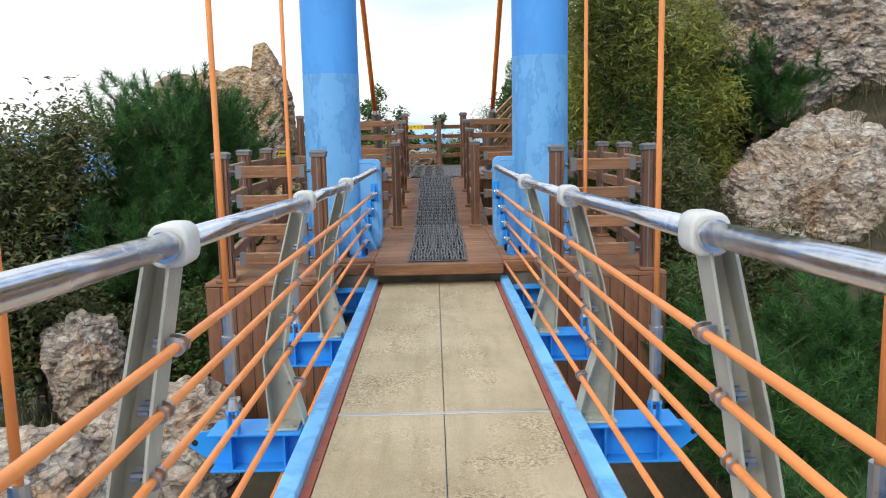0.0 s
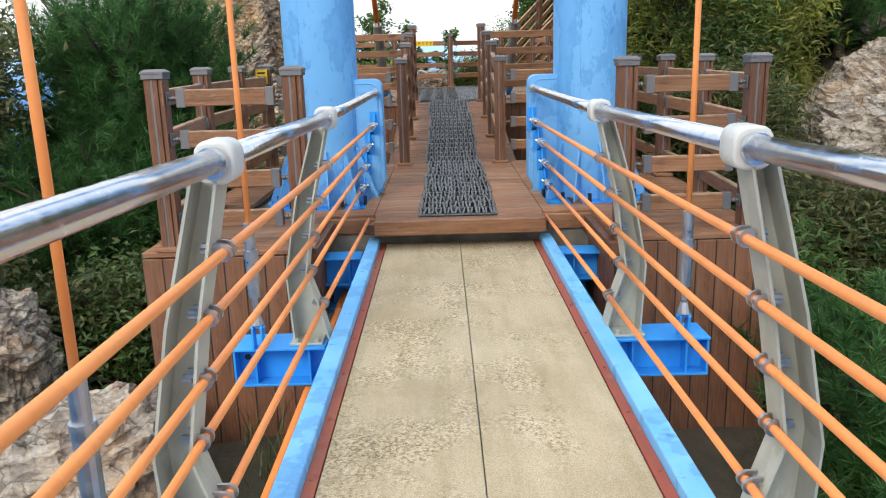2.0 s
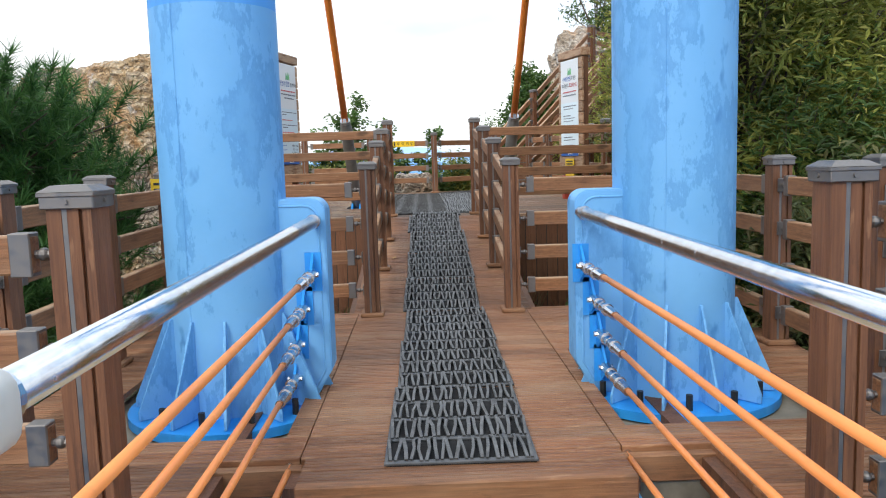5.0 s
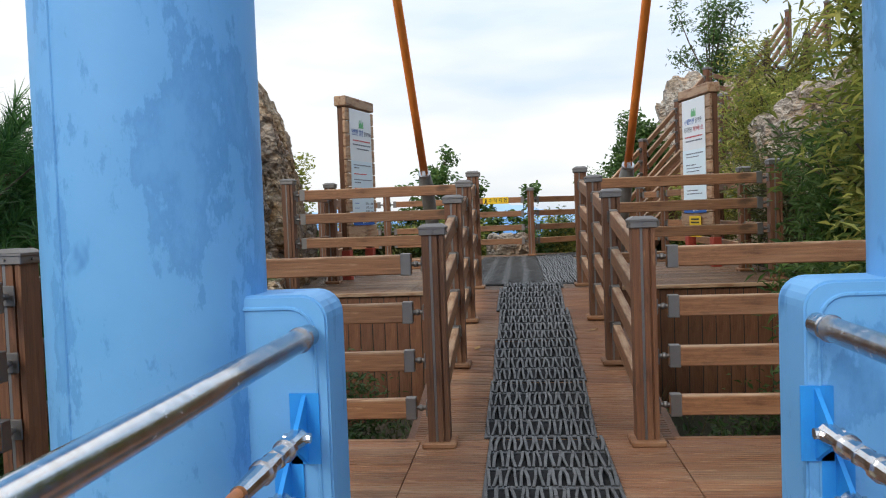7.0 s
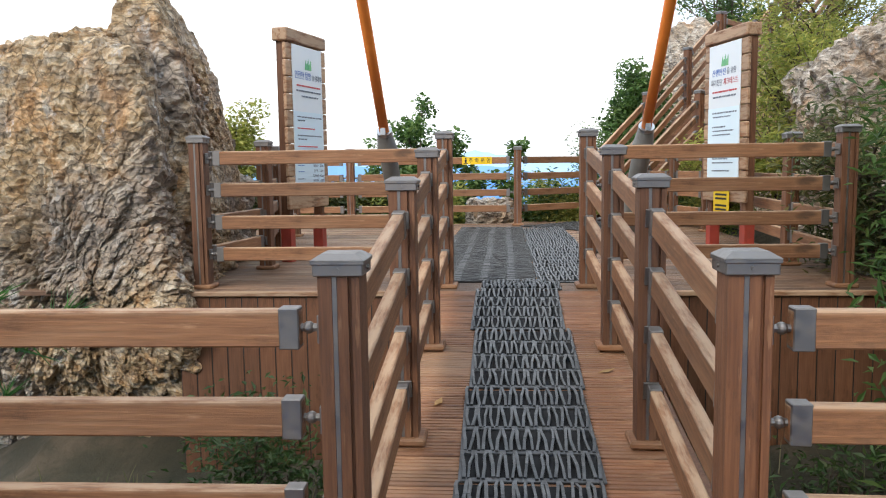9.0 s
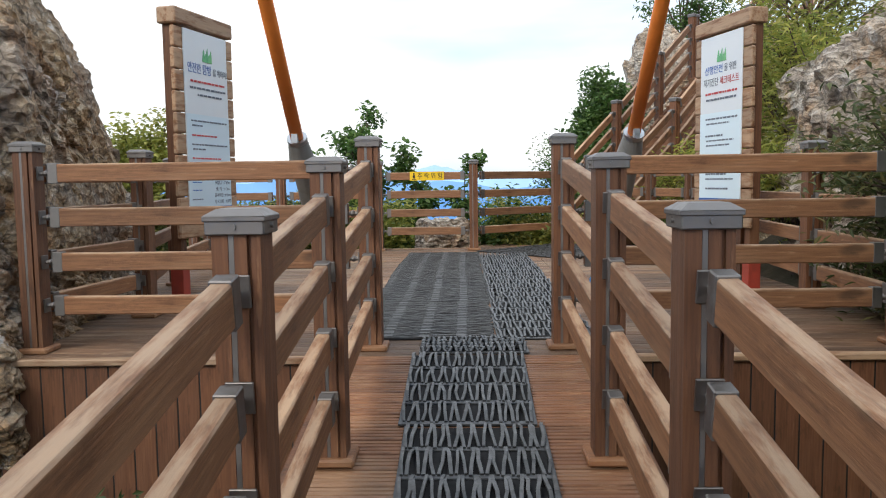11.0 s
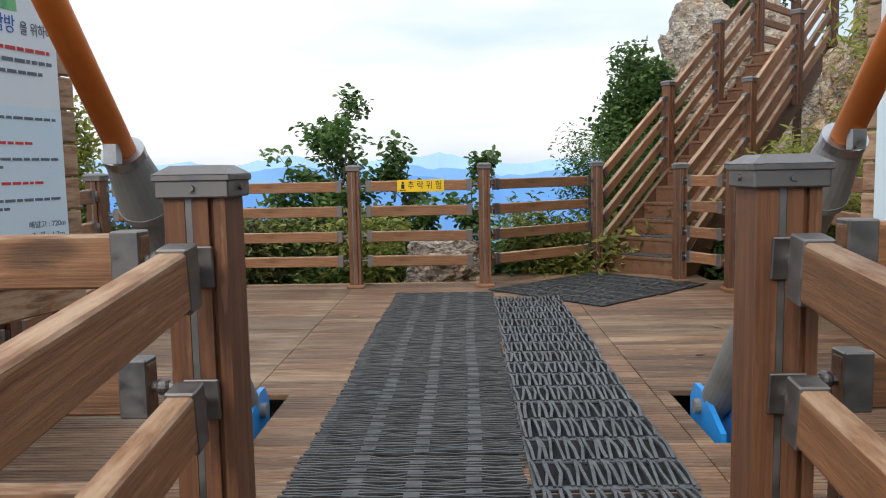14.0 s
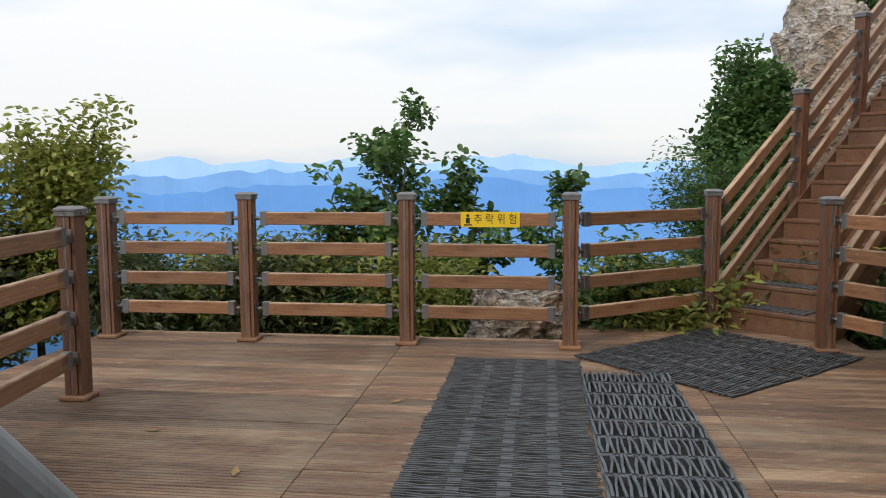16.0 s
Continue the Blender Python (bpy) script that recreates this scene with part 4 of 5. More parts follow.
def fence(label, posts, spans=None, h=1.15, turn=0.0, levels=LEVELS, depth=0.048, shoes=True):
    """Posts (x, y, z) joined by four rails from each to the next."""
    t = thing("timber_fence", label, "fence")
    if h not in POST_MESH:
        POST_MESH[h], STRIP_MESH[h] = post_mesh(h), strip_mesh(h)
    for x, y, z in posts:
        p = part("post", POST_MESH[h], M_POST, t, m=pose(x, y, z, 0, 0, turn))
        part("cap", CAP_ME, M_CAP, p, "grey metal post cap", Matrix.Translation((0, 0, h)))
        part("base_trim", TRIM_ME, M_RAIL, p)
        part("strip", STRIP_MESH[h], M_CAP, p, "grey metal strip in the groove")
    for i, j in spans if spans is not None else [(k, k + 1) for k in range(len(posts) - 1)]:
        add_rails(t, posts[i], posts[j], levels, depth, shoes)
    return t


def add_rails(t, p, q, levels=LEVELS, depth=0.048, shoes=True, gap=0.115):
    p, q = Vector(p), Vector(q)
    flat_d = Vector((q.x - p.x, q.y - p.y, 0)).normalized()
    slope = (q - p).length / Vector((q.x - p.x, q.y - p.y, 0)).length
    for k, z in enumerate(levels):
        up = Vector((0, 0, z))
        d = (q - p).normalized()
        a, b = p + up + d * gap * slope, q + up - d * gap * slope
        L = (b - a).length
        bm = bmesh.new()
        box(bm, -L / 2, L / 2, -depth / 2, depth / 2, -0.05, 0.05, 0.005)
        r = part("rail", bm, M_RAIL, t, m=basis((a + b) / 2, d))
        if shoes:
            part("bracket", BRACKET_ME, M_CAP, r, "grey metal end shoe with knuckle", Matrix.Translation((L / 2 - 0.004 + 0.003, 0, 0)))
            part("bracket", BRACKET_ME, M_CAP, r, "", Matrix.Translation((-L / 2 + 0.001, 0, 0)) @ Matrix.Rotation(math.pi, 4, "Z"))


FX = 0.52
BAY = (0.195, 0.44, 0.688, 0.935)
for s in (-1, 1):
    x = s * FX + 0.012
    ps = [(x, y, ramp_z(y)) for y in (10.93, 12.22, 13.36)] + [(x, 14.68, TOP)]
    f = fence("brown timber fence with four rails along the sloping walkway", ps[1:])
    first = fence("brown timber end post of the sloping walkway", ps[:1], h=1.13)
    add_rails(first, (x, 10.93, -0.045), ps[1])
fence("brown timber fence across the back of the lower deck", [(-1.95, 10.90, LOW)], [], h=1.10)
fence("brown timber fence around the bay beside the tower", [(-0.98, 7.20, LOW), (-1.80, 7.20, LOW), (-1.94, 8.60, LOW), (-1.95, 9.73, LOW)], h=1.10, levels=BAY)
fence("brown timber fence around the bay beside the tower", [(1.05, 7.34, LOW), (1.85, 7.34, LOW), (1.95, 8.64, LOW), (1.95, 9.69, LOW)], h=1.10, levels=BAY)
tb = thing("fence_rails", "brown timber rails across the back of the lower deck", "fence")
add_rails(tb, (-1.95, 10.90, LOW), (-FX + 0.012, 10.93, LOW), BAY)
add_rails(tb, (-1.95, 9.73, LOW), (-1.95, 10.90, LOW), BAY)
fence("brown timber fence across the back of the lower deck", [(1.95, 10.90, LOW)], [], h=1.10)
tb = thing("fence_rails", "brown timber rails across the back of the lower deck", "fence")
add_rails(tb, (FX + 0.012, 10.93, LOW), (1.95, 10.90, LOW), BAY)
add_rails(tb, (1.95, 9.69, LOW), (1.95, 10.90, LOW), BAY)
# upper deck
fence("brown timber fence along the front of the upper deck", [(-2.37, 14.68, TOP), (-2.22, 15.82, TOP), (-2.62, 17.5, TOP), (-2.84, 19.12, TOP), (-3.6, 20.8, TOP)], [(0, 1), (1, 2), (2, 3)])
tb = thing("fence_rails", "brown timber rails along the front of the upper deck", "fence")
add_rails(tb, (-2.37, 14.68, TOP), (-FX + 0.012, 14.68, TOP))
fence("brown timber fence of the upper deck below the rock", [(2.35, 14.68, TOP), (2.42, 15.95, TOP), (2.55, 17.6, TOP), (2.58, 19.4, TOP), (2.34, 20.28, TOP), (2.03, 20.88, TOP)])
tb = thing("fence_rails", "brown timber rails along the front of the upper deck", "fence")
add_rails(tb, (FX + 0.012, 14.68, TOP), (2.35, 14.68, TOP))
look_f = fence("brown timber lookout fence with four rails before the distance", [(-2.41, 20.80, TOP), (-1.12, 20.80, TOP), (0.14, 20.78, TOP), (1.37, 21.72, TOP)], h=1.185)
tb = thing("fence_rails", "brown timber rails at the corner of the lookout", "fence")
add_rails(tb, (-3.6, 20.8, TOP), (-2.41, 20.80, TOP))

# ---------- stairs ----------
U = Vector((0.672, 0.741, 0))
V = Vector((0.741, -0.672, 0))
S0 = Vector((1.46, 21.80, TOP))
RISE, TREAD = 0.178, 0.27
N1 = 15
t = thing("stairs", "brown timber stairs climbing the rock beside the lookout", "stairs", kind="structure")


def local(u, v, z):
    p = S0 + U * u + V * v
    return Vector((p.x, p.y, TOP + z))


SB = basis(S0, U)
for i in range(N1):
    bm = bmesh.new()
    box(bm, i * TREAD, i * TREAD + TREAD + 0.03, -0.88, -0.02, (i + 1) * RISE - 0.035, (i + 1) * RISE, 0.005)
    part("tread", bm, M_STAIR, t, m=SB)
    bm = bmesh.new()
    box(bm, i * TREAD + 0.012, i * TREAD + 0.035, -0.88, -0.02, i * RISE, (i + 1) * RISE - 0.036, 0.002)
    part("riser", bm, M_STAIR, t, m=SB)
for y0 in (-0.94, -0.015):
    bm = bmesh.new()
    L, Hh = N1 * TREAD, N1 * RISE
    prism(bm, [(-0.02, 0.0), (0.25, 0.0), (L, Hh - 0.2), (L, Hh + 0.05), (-0.02, 0.18)], y0, y0 + 0.045)
    part("stringer", bm, M_STAIR, t, m=SB)
SL = RISE / TREAD
for v, label in ((-0.05, "brown timber stair fence on the open side"), (0.98, "brown timber stair fence below the rock")):
    us = [0.0, 1.50, 2.85, 4.05] if v < 0 else [1.42, 2.80, 4.05]
    ps = [local(u, v, max(0, u) * SL) for u in us]
    if v < 0:
        t2 = thing("stair_fence", label, "fence")
        pp = [Vector((1.37, 21.72, TOP))] + ps[1:]
        for p in pp[1:]:
            o = part("post", POST_MESH[1.15], M_POST, t2, m=pose(p.x, p.y, p.z, 0, 0, 40))
            part("cap", CAP_ME, M_CAP, o, "", Matrix.Translation((0, 0, 1.15)))
        for a, b in zip(pp, pp[1:]):
            add_rails(t2, a, b)
    else:
        t2 = thing("stair_fence", label, "fence")
        pp = [Vector((2.03, 20.88, TOP))] + ps
        for p in pp[1:]:
            o = part("post", POST_MESH[1.15], M_POST, t2, m=pose(p.x, p.y, p.z, 0, 0, 40))
            part("cap", CAP_ME, M_CAP, o, "", Matrix.Translation((0, 0, 1.15)))
        for a, b in zip(pp, pp[1:]):
            add_rails(t2, a, b)
for i in range(3):
    t = thing("step_mat", "dark rubber strip mat on a stair tread", "mat", SB @ pose(i * TREAD + 0.01, 0, (i + 1) * RISE), "mats on the stairs")
    bm = bmesh.new()
    box(bm, 0.04, 0.26, -0.025, 0.025, 0, 0.012, 0.003)
    me = mesh_of("slat", bm, M_RUBBER_SLAT)
    for k in range(9):
        part("slat", me, M_RUBBER_SLAT, t, m=pose(0, -0.695 + k * 0.062, 0))
# landing and the next flight
land_u, land_z = N1 * TREAD, N1 * RISE
t = thing("stair_landing", "brown timber stair landing with fences on the rock", "landing", kind="structure")
bm = bmesh.new()
box(bm, land_u, land_u + 1.5, -1.0, 0.05, land_z - 0.1, land_z, 0.01)
part("floor", bm, M_STAIR, t, m=SB)
bm = bmesh.new()
for x in (land_u + 0.1, land_u + 1.4):
    box(bm, x - 0.05, x + 0.05, -0.95, -0.85, land_z - 2.2, land_z - 0.1)
    box(bm, x - 0.05, x + 0.05, -0.1, 0.0, land_z - 2.2, land_z - 0.1)
part("support", bm, M_POST, t, m=SB)
pts = [local(land_u + 0.05, -0.03, land_z), local(land_u + 1.45, -0.03, land_z), local(land_u + 2.6, 0.1, land_z + 0.9), local(land_u + 3.8, 0.1, land_z + 1.8)]
fence("brown timber fence of the stair landing", [tuple(p) for p in pts], turn=40)
pts = [local(land_u + 1.45, 0.95, land_z), local(land_u + 2.6, 1.05, land_z + 0.9), local(land_u + 3.8, 1.05, land_z + 1.8)]
fence("brown timber fence of the upper flight", [tuple(p) for p in pts], turn=40)


# ---------- stays ----------
for s, bx in ((-1, -1.09), (1, 1.115)):
    t = thing("back_stay", "thick orange stay rod with grey sleeve and blue anchor", "stay", group="stays of the tower")
    foot = Vector((bx, 16.90, 0.42))
    d = Vector((s * 0.015, -0.95, 1.0)).normalized()
    bm = bmesh.new()
    rod(bm, foot + d * 0.16, foot + d * 1.50, 0.078, seg=24)
    rod(bm, foot + d * 1.50, foot + d * 1.71, 0.092, 0.064, seg=24)
    rod(bm, foot + d * 1.48, foot + d * 1.505, 0.094, seg=24)
    part("sleeve", bm, M_SLEEVE, t, "grey painted steel sleeve", smooth=False)
    bm = bmesh.new()
    rod(bm, foot + d * 1.705, foot + d * 1.735, 0.068, seg=20)
    box(bm, -0.02, 0.02, -0.10, -0.06, -0.03, 0.03, 0.0, Matrix.Translation(foot + d * 1.72))
    part("clamp_ring", bm, M_ZINC, t, "zinc clamp ring")
    bm = bmesh.new()
    rod(bm, foot + d * 1.72, foot + d * 10.6, 0.043, seg=20)
    part("rod", bm, M_ROD, t, smooth=True)
    bm = bmesh.new()
    rod(bm, foot + d * 0.02, foot + d * 0.18, 0.055, 0.075, seg=16)
    rod(bm, foot + d * 0.08 + Vector((-0.10, 0, 0)), foot + d * 0.08 + Vector((0.10, 0, 0)), 0.035, seg=14)
    part("fork", bm, M_SLEEVE, t)
    bm = bmesh.new()
    for xo in (-0.07, 0.045):
        prism(bm, [(16.54, 0.30), (17.00, 0.30), (17.00, 0.49), (16.93, 0.565), (16.84, 0.565), (16.54, 0.45)], bx + xo, bx + xo + 0.025, "yz")
    part("anchor_plate", bm, M_BLUE_NEW, t, "bright blue anchor plates in a deck opening")
    bm = bmesh.new()
    box(bm, bx - 0.16, bx + 0.16, 16.35, 17.15, -0.2, 0.32)
    tagged(new("stay_footing", mesh_of("stay_footing", bm, M_CONCRETE)), "concrete footing below the stay anchor", "footing", kind="structure")


# ---------- mats ----------
def zigzag_box(bm, p, q, w, h):
    d = q - p
    box(bm, -d.length / 2, d.length / 2, -w / 2, w / 2, -h / 2, h / 2, 0.0, basis((p + q) / 2, d))


def chevron_meshes(w, L, seed):
    """Sheet coloured near black as shade in the gaps, cross bands and the arched rubber strips set in rows of V between
    them.
    """
    rng = random.Random(seed)
    sheet, rim, weave = bmesh.new(), bmesh.new(), bmesh.new()
    box(sheet, -w / 2 + 0.004, w / 2 - 0.004, -L / 2 + 0.004, L / 2 - 0.004, 0.0, 0.003)
    rows, nv = 4, 10
    pitch = L / rows
    for r in range(rows):
        y = -L / 2 + r * pitch
        box(rim, -w / 2, w / 2, y + 0.004, y + 0.036, 0.003, 0.010 + rng.uniform(0, 0.003), 0.002)
    for e in (-w / 2 - 0.004, w / 2 - 0.012):
        box(rim, e, e + 0.016, -L / 2, L / 2, 0.0032, 0.013, 0.002)
    for r in range(rows):
        y = -L / 2 + r * pitch
        for k in range(nv):
            xb = -w / 2 + w * (k + 0.5) / nv + rng.uniform(-0.006, 0.006)
            for sd in (-1, 1):
                xt = max(-w / 2 + 0.008, min(w / 2 - 0.008, xb + sd * w / nv * rng.uniform(0.36, 0.52)))
                b = Vector((xb + sd * 0.009, y + rng.uniform(0.012, 0.03), 0.014))
                a = Vector((xt, y + pitch + rng.uniform(-0.004, 0.022), 0.013))
                m1 = b.lerp(a, 0.35) + Vector((sd * rng.uniform(-0.004, 0.008), 0, 0.010 + rng.uniform(0, 0.010)))
                m2 = b.lerp(a, 0.72) + Vector((sd * rng.uniform(-0.006, 0.006), 0, 0.010 + rng.uniform(0, 0.010)))
                wd = rng.uniform(0.0105, 0.015)
                for p, q in ((b, m1), (m1, m2), (m2, a)):
                    zigzag_box(weave, p, q, wd, 0.011)
    return mesh_of("sheet", sheet, M_GAP_SHADE), mesh_of("rim", rim, M_RUBBER_FLAT), mesh_of("weave", weave, M_RUBBER)


def slat_meshes(w, L, seed):
    """Sheet coloured near black as shade in the gaps, with strips woven across it, pinched together at the bands."""
    rng = random.Random(seed)
    sheet, weave = bmesh.new(), bmesh.new()
    box(sheet, -w / 2 + 0.02, w / 2 - 0.02, -L / 2 + 0.004, L / 2 - 0.004, 0.0, 0.003)
    cols = 4
    n = int(L / 0.05)
    pitch = L / n
    for i in range(n):
        y = -L / 2 + (i + 0.5) * pitch
        for s in (-1, 1):
            prev = None
            x0, x1 = -w / 2 + rng.uniform(-0.014, 0.012), w / 2 + rng.uniform(-0.012, 0.014)
            for k in range(cols * 4 + 1):
                x = x0 + (x1 - x0) * k / (cols * 4)
                at_band = k % 4 in (0, 1)
                sway = (k // 4 + i) % 2
                yy = y + pitch * s * (0.25 if at_band else (0.13 if sway else 0.36)) + rng.uniform(-0.003, 0.003)
                c = Vector((x, yy, 0.009 + (0.003 if at_band else rng.uniform(-0.002, 0.004))))
                if prev is not None:
                    zigzag_box(weave, prev, c, 0.0135 if at_band and k % 4 == 1 else 0.0095, 0.009)
                prev = c
    bands = []
    for c in range(1, cols):
        x = -w / 2 + w * (c + 0.125) / cols
        bm = bmesh.new()
        m = n // 2
        for i in range(m):
            y0 = -L / 2 + L * i / m
            box(bm, x - 0.030, x + 0.028, y0 + 0.006 + (c % 2) * 0.03, y0 + (c % 2) * 0.03 + L / m * rng.uniform(0.34, 0.52), 0.0135, 0.0165 + rng.uniform(0, 0.003))
        bands.append(mesh_of("band", bm, M_RUBBER_SLAT))
    return mesh_of("sheet", sheet, M_GAP_SHADE), mesh_of("weave", weave, M_RUBBER_SLAT), bands


def lay_chevron(meshes, m, label):
    t = thing("chevron_mat", label, "mat", m, "chevron mats")
    part("sheet", meshes[0], M_GAP_SHADE, t)
    part("rim", meshes[1], M_RUBBER_FLAT, t)
    tagged(part("weave", meshes[2], M_RUBBER, t), kind="stuff")


def lay_slat(meshes, m, label):
    t = thing("strip_mat", label, "mat", m, "strip mats")
    part("sheet", meshes[0], M_GAP_SHADE, t)
    tagged(part("weave", meshes[1], M_RUBBER_SLAT, t), kind="stuff")
    for b in meshes[2]:
        tagged(part("band", b, M_RUBBER_SLAT, t), kind="stuff")


MW = 0.575
edges = [8.02, 9.0, 9.98, 11.0, 11.86, 12.76, 13.64, 14.5]
chev = [chevron_meshes(MW, 0.96, k) for k in range(3)]
for i, (a, b) in enumerate(zip(edges, edges[1:])):
    ym = (a + b) / 2
    slope = math.atan2(ramp_z(b) - ramp_z(a), b - a)
    lay_chevron(chev[i % 3], Matrix.Translation((0.02 + 0.012 * ((i * 7) % 3 - 1), ym, ramp_z(ym) + 0.001)) @ Matrix.Rotation(slope, 4, "X") @ Matrix.Rotation(radians(((i * 5) % 3 - 1) * 0.6), 4, "Z") @ Matrix.Diagonal((1, (b - a) / 0.965, 1, 1)), "black rubber chevron anti-slip mat on the boards")
lay_chevron(chev[0], Matrix.Translation((0.045, 14.69, TOP + 0.001)) @ Matrix.Diagonal((1, 0.37, 1, 1)), "black rubber chevron anti-slip mat on the boards")
for i in range(5):
    lay_chevron(chev[(i + 1) % 3], pose(0.472 + 0.008 * (i % 2), 14.88 + i * 1.03 + 0.51, TOP + 0.001, 0, 0, 0.6) @ Matrix.Diagonal((1, 1.06, 1, 1)), "black rubber chevron anti-slip mat beside the strip mat")
slat = [slat_meshes(0.87, 1.35, k) for k in range(2)]
for i in range(4):
    lay_slat(slat[i % 2], pose(-0.262 + 0.01 * (i % 2), 14.89 + 1.365 * (i + 0.5), TOP + 0.001, 0, 0, 0.3 * (i % 3 - 1)), "dark grey woven rubber strip mat on the boards")
for k, (x, y) in enumerate(((0.895, 20.285), (1.485, 20.835))):
    lay_slat(slat_meshes(0.80, 1.31, 7 + k), pose(x, y, TOP + 0.002, 0, 0, 43 + 2 * k), "dark grey rubber strip mat askew at the foot of the stairs")


# ---------- signs ----------
def text(body, size, mat, parent, m, name="lettering", width=None):
    c = bpy.data.curves.new(name, "FONT")
    c.body, c.size, c.extrude = body, size, 0.0006
    c.align_x, c.align_y = "CENTER", "CENTER"
    c.materials.append(mat)
    ob = new(name, c)
    ob.parent = parent
    ob.matrix_basis = m
    if width:
        bpy.context.view_layer.update()
        w = ob.dimensions.x
        if w > 0:
            ob.matrix_basis = m @ Matrix.Diagonal((width / w, 1, 1, 1))
    return ob


def bar(bm, x0, x1, z0, z1):
    box(bm, x0, x1, -0.0035, -0.0015, z0, z1)


def signboard(label, m, lines, left):
    """A tall printed panel on a frame of stacked timbers; the front faces -y."""
    t = thing("information_board", label, "signboard", m)
    for x in (-0.36, 0.30):
        bm = bmesh.new()
        box(bm, x, x + 0.07, 0.03, 0.12, 0.35, 2.19, 0.005)
        part("upright", bm, M_POST, t)
        bm = bmesh.new()
        box(bm, x - 0.01, x + 0.08, 0.02, 0.13, 0.0, 0.36, 0.004)
        part("foot", bm, M_REDLEG, t, "red painted steel foot")
    for i in range(10):
        z = 0.51 + i * 0.158
        bm = bmesh.new()
        box(bm, -0.41 + 0.006 * (i % 2), 0.41, -0.005, 0.032, z, z + 0.150, 0.008)
        part("board", bm, M_RAIL, t)
    bm = bmesh.new()
    box(bm, -0.40, 0.40, -0.02, 0.14, 2.10, 2.22, 0.01)
    part("top_board", bm, M_RAIL, t)
    bm = bmesh.new()
    box(bm, -0.30, 0.30, -0.016, -0.006, 0.68, 2.08, 0.002)
    pan = part("panel", bm, M_WHITE, t, "white printed panel")
    bm = bmesh.new()
    box(bm, -0.299, 0.299, -0.0175, -0.0162, 0.74, 1.45)
    part("tinted_field", bm, M_PALEBLUE, pan, "pale blue printed field")
    bm = bmesh.new()
    box(bm, -0.299, 0.299, -0.019, -0.0162, 0.661, 0.74)
    part("foot_band", bm, M_PRINTBLUE, pan, "blue printed band")
    bm = bmesh.new()
    rod(bm, (-0.03, -0.0192, 0.70), (-0.03, -0.0205, 0.70), 0.022, seg=20)
    box(bm, 0.005, 0.10, -0.0205, -0.0192, 0.69, 0.712)
    part("emblem", bm, M_WHITE, pan)
    for k, (x, h) in enumerate(((-0.04, 0.10), (-0.015, 0.07), (0.01, 0.11), (0.035, 0.07), (0.06, 0.10))):
        bm = bmesh.new()
        prism(bm, [(x - 0.018, 1.86), (x + 0.018, 1.86), (x + 0.012, 1.86 + h), (x - 0.002, 1.86 + h * 0.8)], -0.0185, -0.0165)
        part("emblem_leaf", bm, M_GREENMARK, pan)
    for body, z, size, mat, w, x in lines:
        if body:
            text(body, size, mat, pan, pose(x, -0.0185, z, 90, 0, 0), width=w)
        else:
            bm = bmesh.new()
            xx = x - w / 2
            rng = random.Random(int(z * 1000))
            while xx < x + w / 2:
                q = min(x + w / 2, xx + rng.uniform(0.02, 0.06))
                box(bm, xx, q, -0.0195, -0.018, z - size * 0.3, z + size * 0.3)
                xx = q + 0.010
            part("print_line", bm, mat, pan)
    return t


left_lines = [("안전한 탐방", 1.795, 0.085, M_INKBLUE, 0.32, -0.10), ("을 위하여!", 1.79, 0.065, M_INK, 0.20, 0.19),
              (None, 1.70, 0.026, M_INKRED, 0.48, 0.01), (None, 1.65, 0.026, M_INK, 0.50, 0.01), (None, 1.60, 0.024, M_INK, 0.34, 0.03),
              (None, 1.40, 0.02, M_INK, 0.50, 0.01), (None, 1.365, 0.02, M_INK, 0.14, -0.16), (None, 1.29, 0.02, M_INKRED, 0.36, -0.06),
              (None, 1.22, 0.02, M_INK, 0.50, 0.01), (None, 1.185, 0.02, M_INK, 0.18, -0.14), (None, 1.115, 0.02, M_INKRED, 0.40, -0.04),
              (None, 1.04, 0.02, M_INK, 0.50, 0.01), (None, 1.005, 0.02, M_INK, 0.2, -0.14),
              ("해발고 : 720m", 0.925, 0.034, M_INK, 0.22, 0.17), ("총 폭 : 1.2m", 0.875, 0.034, M_INK, 0.20, 0.17),
              ("통과하중 : 0.3ton", 0.825, 0.034, M_INK, 0.24, 0.17), ("동시하중 : 150명", 0.775, 0.034, M_INK, 0.24, 0.17),
              (None, 0.93, 0.012, M_INKBLUE, 0.12, -0.19), (None, 0.87, 0.012, M_INKBLUE, 0.12, -0.19), (None, 0.80, 0.014, M_INK, 0.14, -0.19)]
right_lines = [("산행안전", 1.80, 0.075, M_INKBLUE, 0.26, -0.10), ("을 위한", 1.80, 0.07, M_INK, 0.17, 0.14),
               ("자기진단", 1.70, 0.075, M_INK, 0.22, -0.14), ("체크테스트", 1.70, 0.075, M_INKRED, 0.27, 0.13),
               (None, 1.61, 0.028, M_INKRED, 0.46, 0.01), (None, 1.56, 0.028, M_INK, 0.44, 0.01),
               (None, 1.40, 0.024, M_INK, 0.46, 0.02), (None, 1.36, 0.02, M_INK, 0.34, -0.03), (None, 1.26, 0.024, M_INK, 0.26, -0.08), (None, 1.22, 0.02, M_INK, 0.40, 0.0),
               (None, 1.18, 0.02, M_INK, 0.34, -0.03), (None, 1.08, 0.024, M_INK, 0.40, 0.0), (None, 1.04, 0.02, M_INK, 0.44, 0.01), (None, 0.94, 0.024, M_INK, 0.30, -0.05), (None, 0.90, 0.02, M_INK, 0.40, 0.0), (None, 0.82, 0.024, M_INK, 0.34, -0.03)]
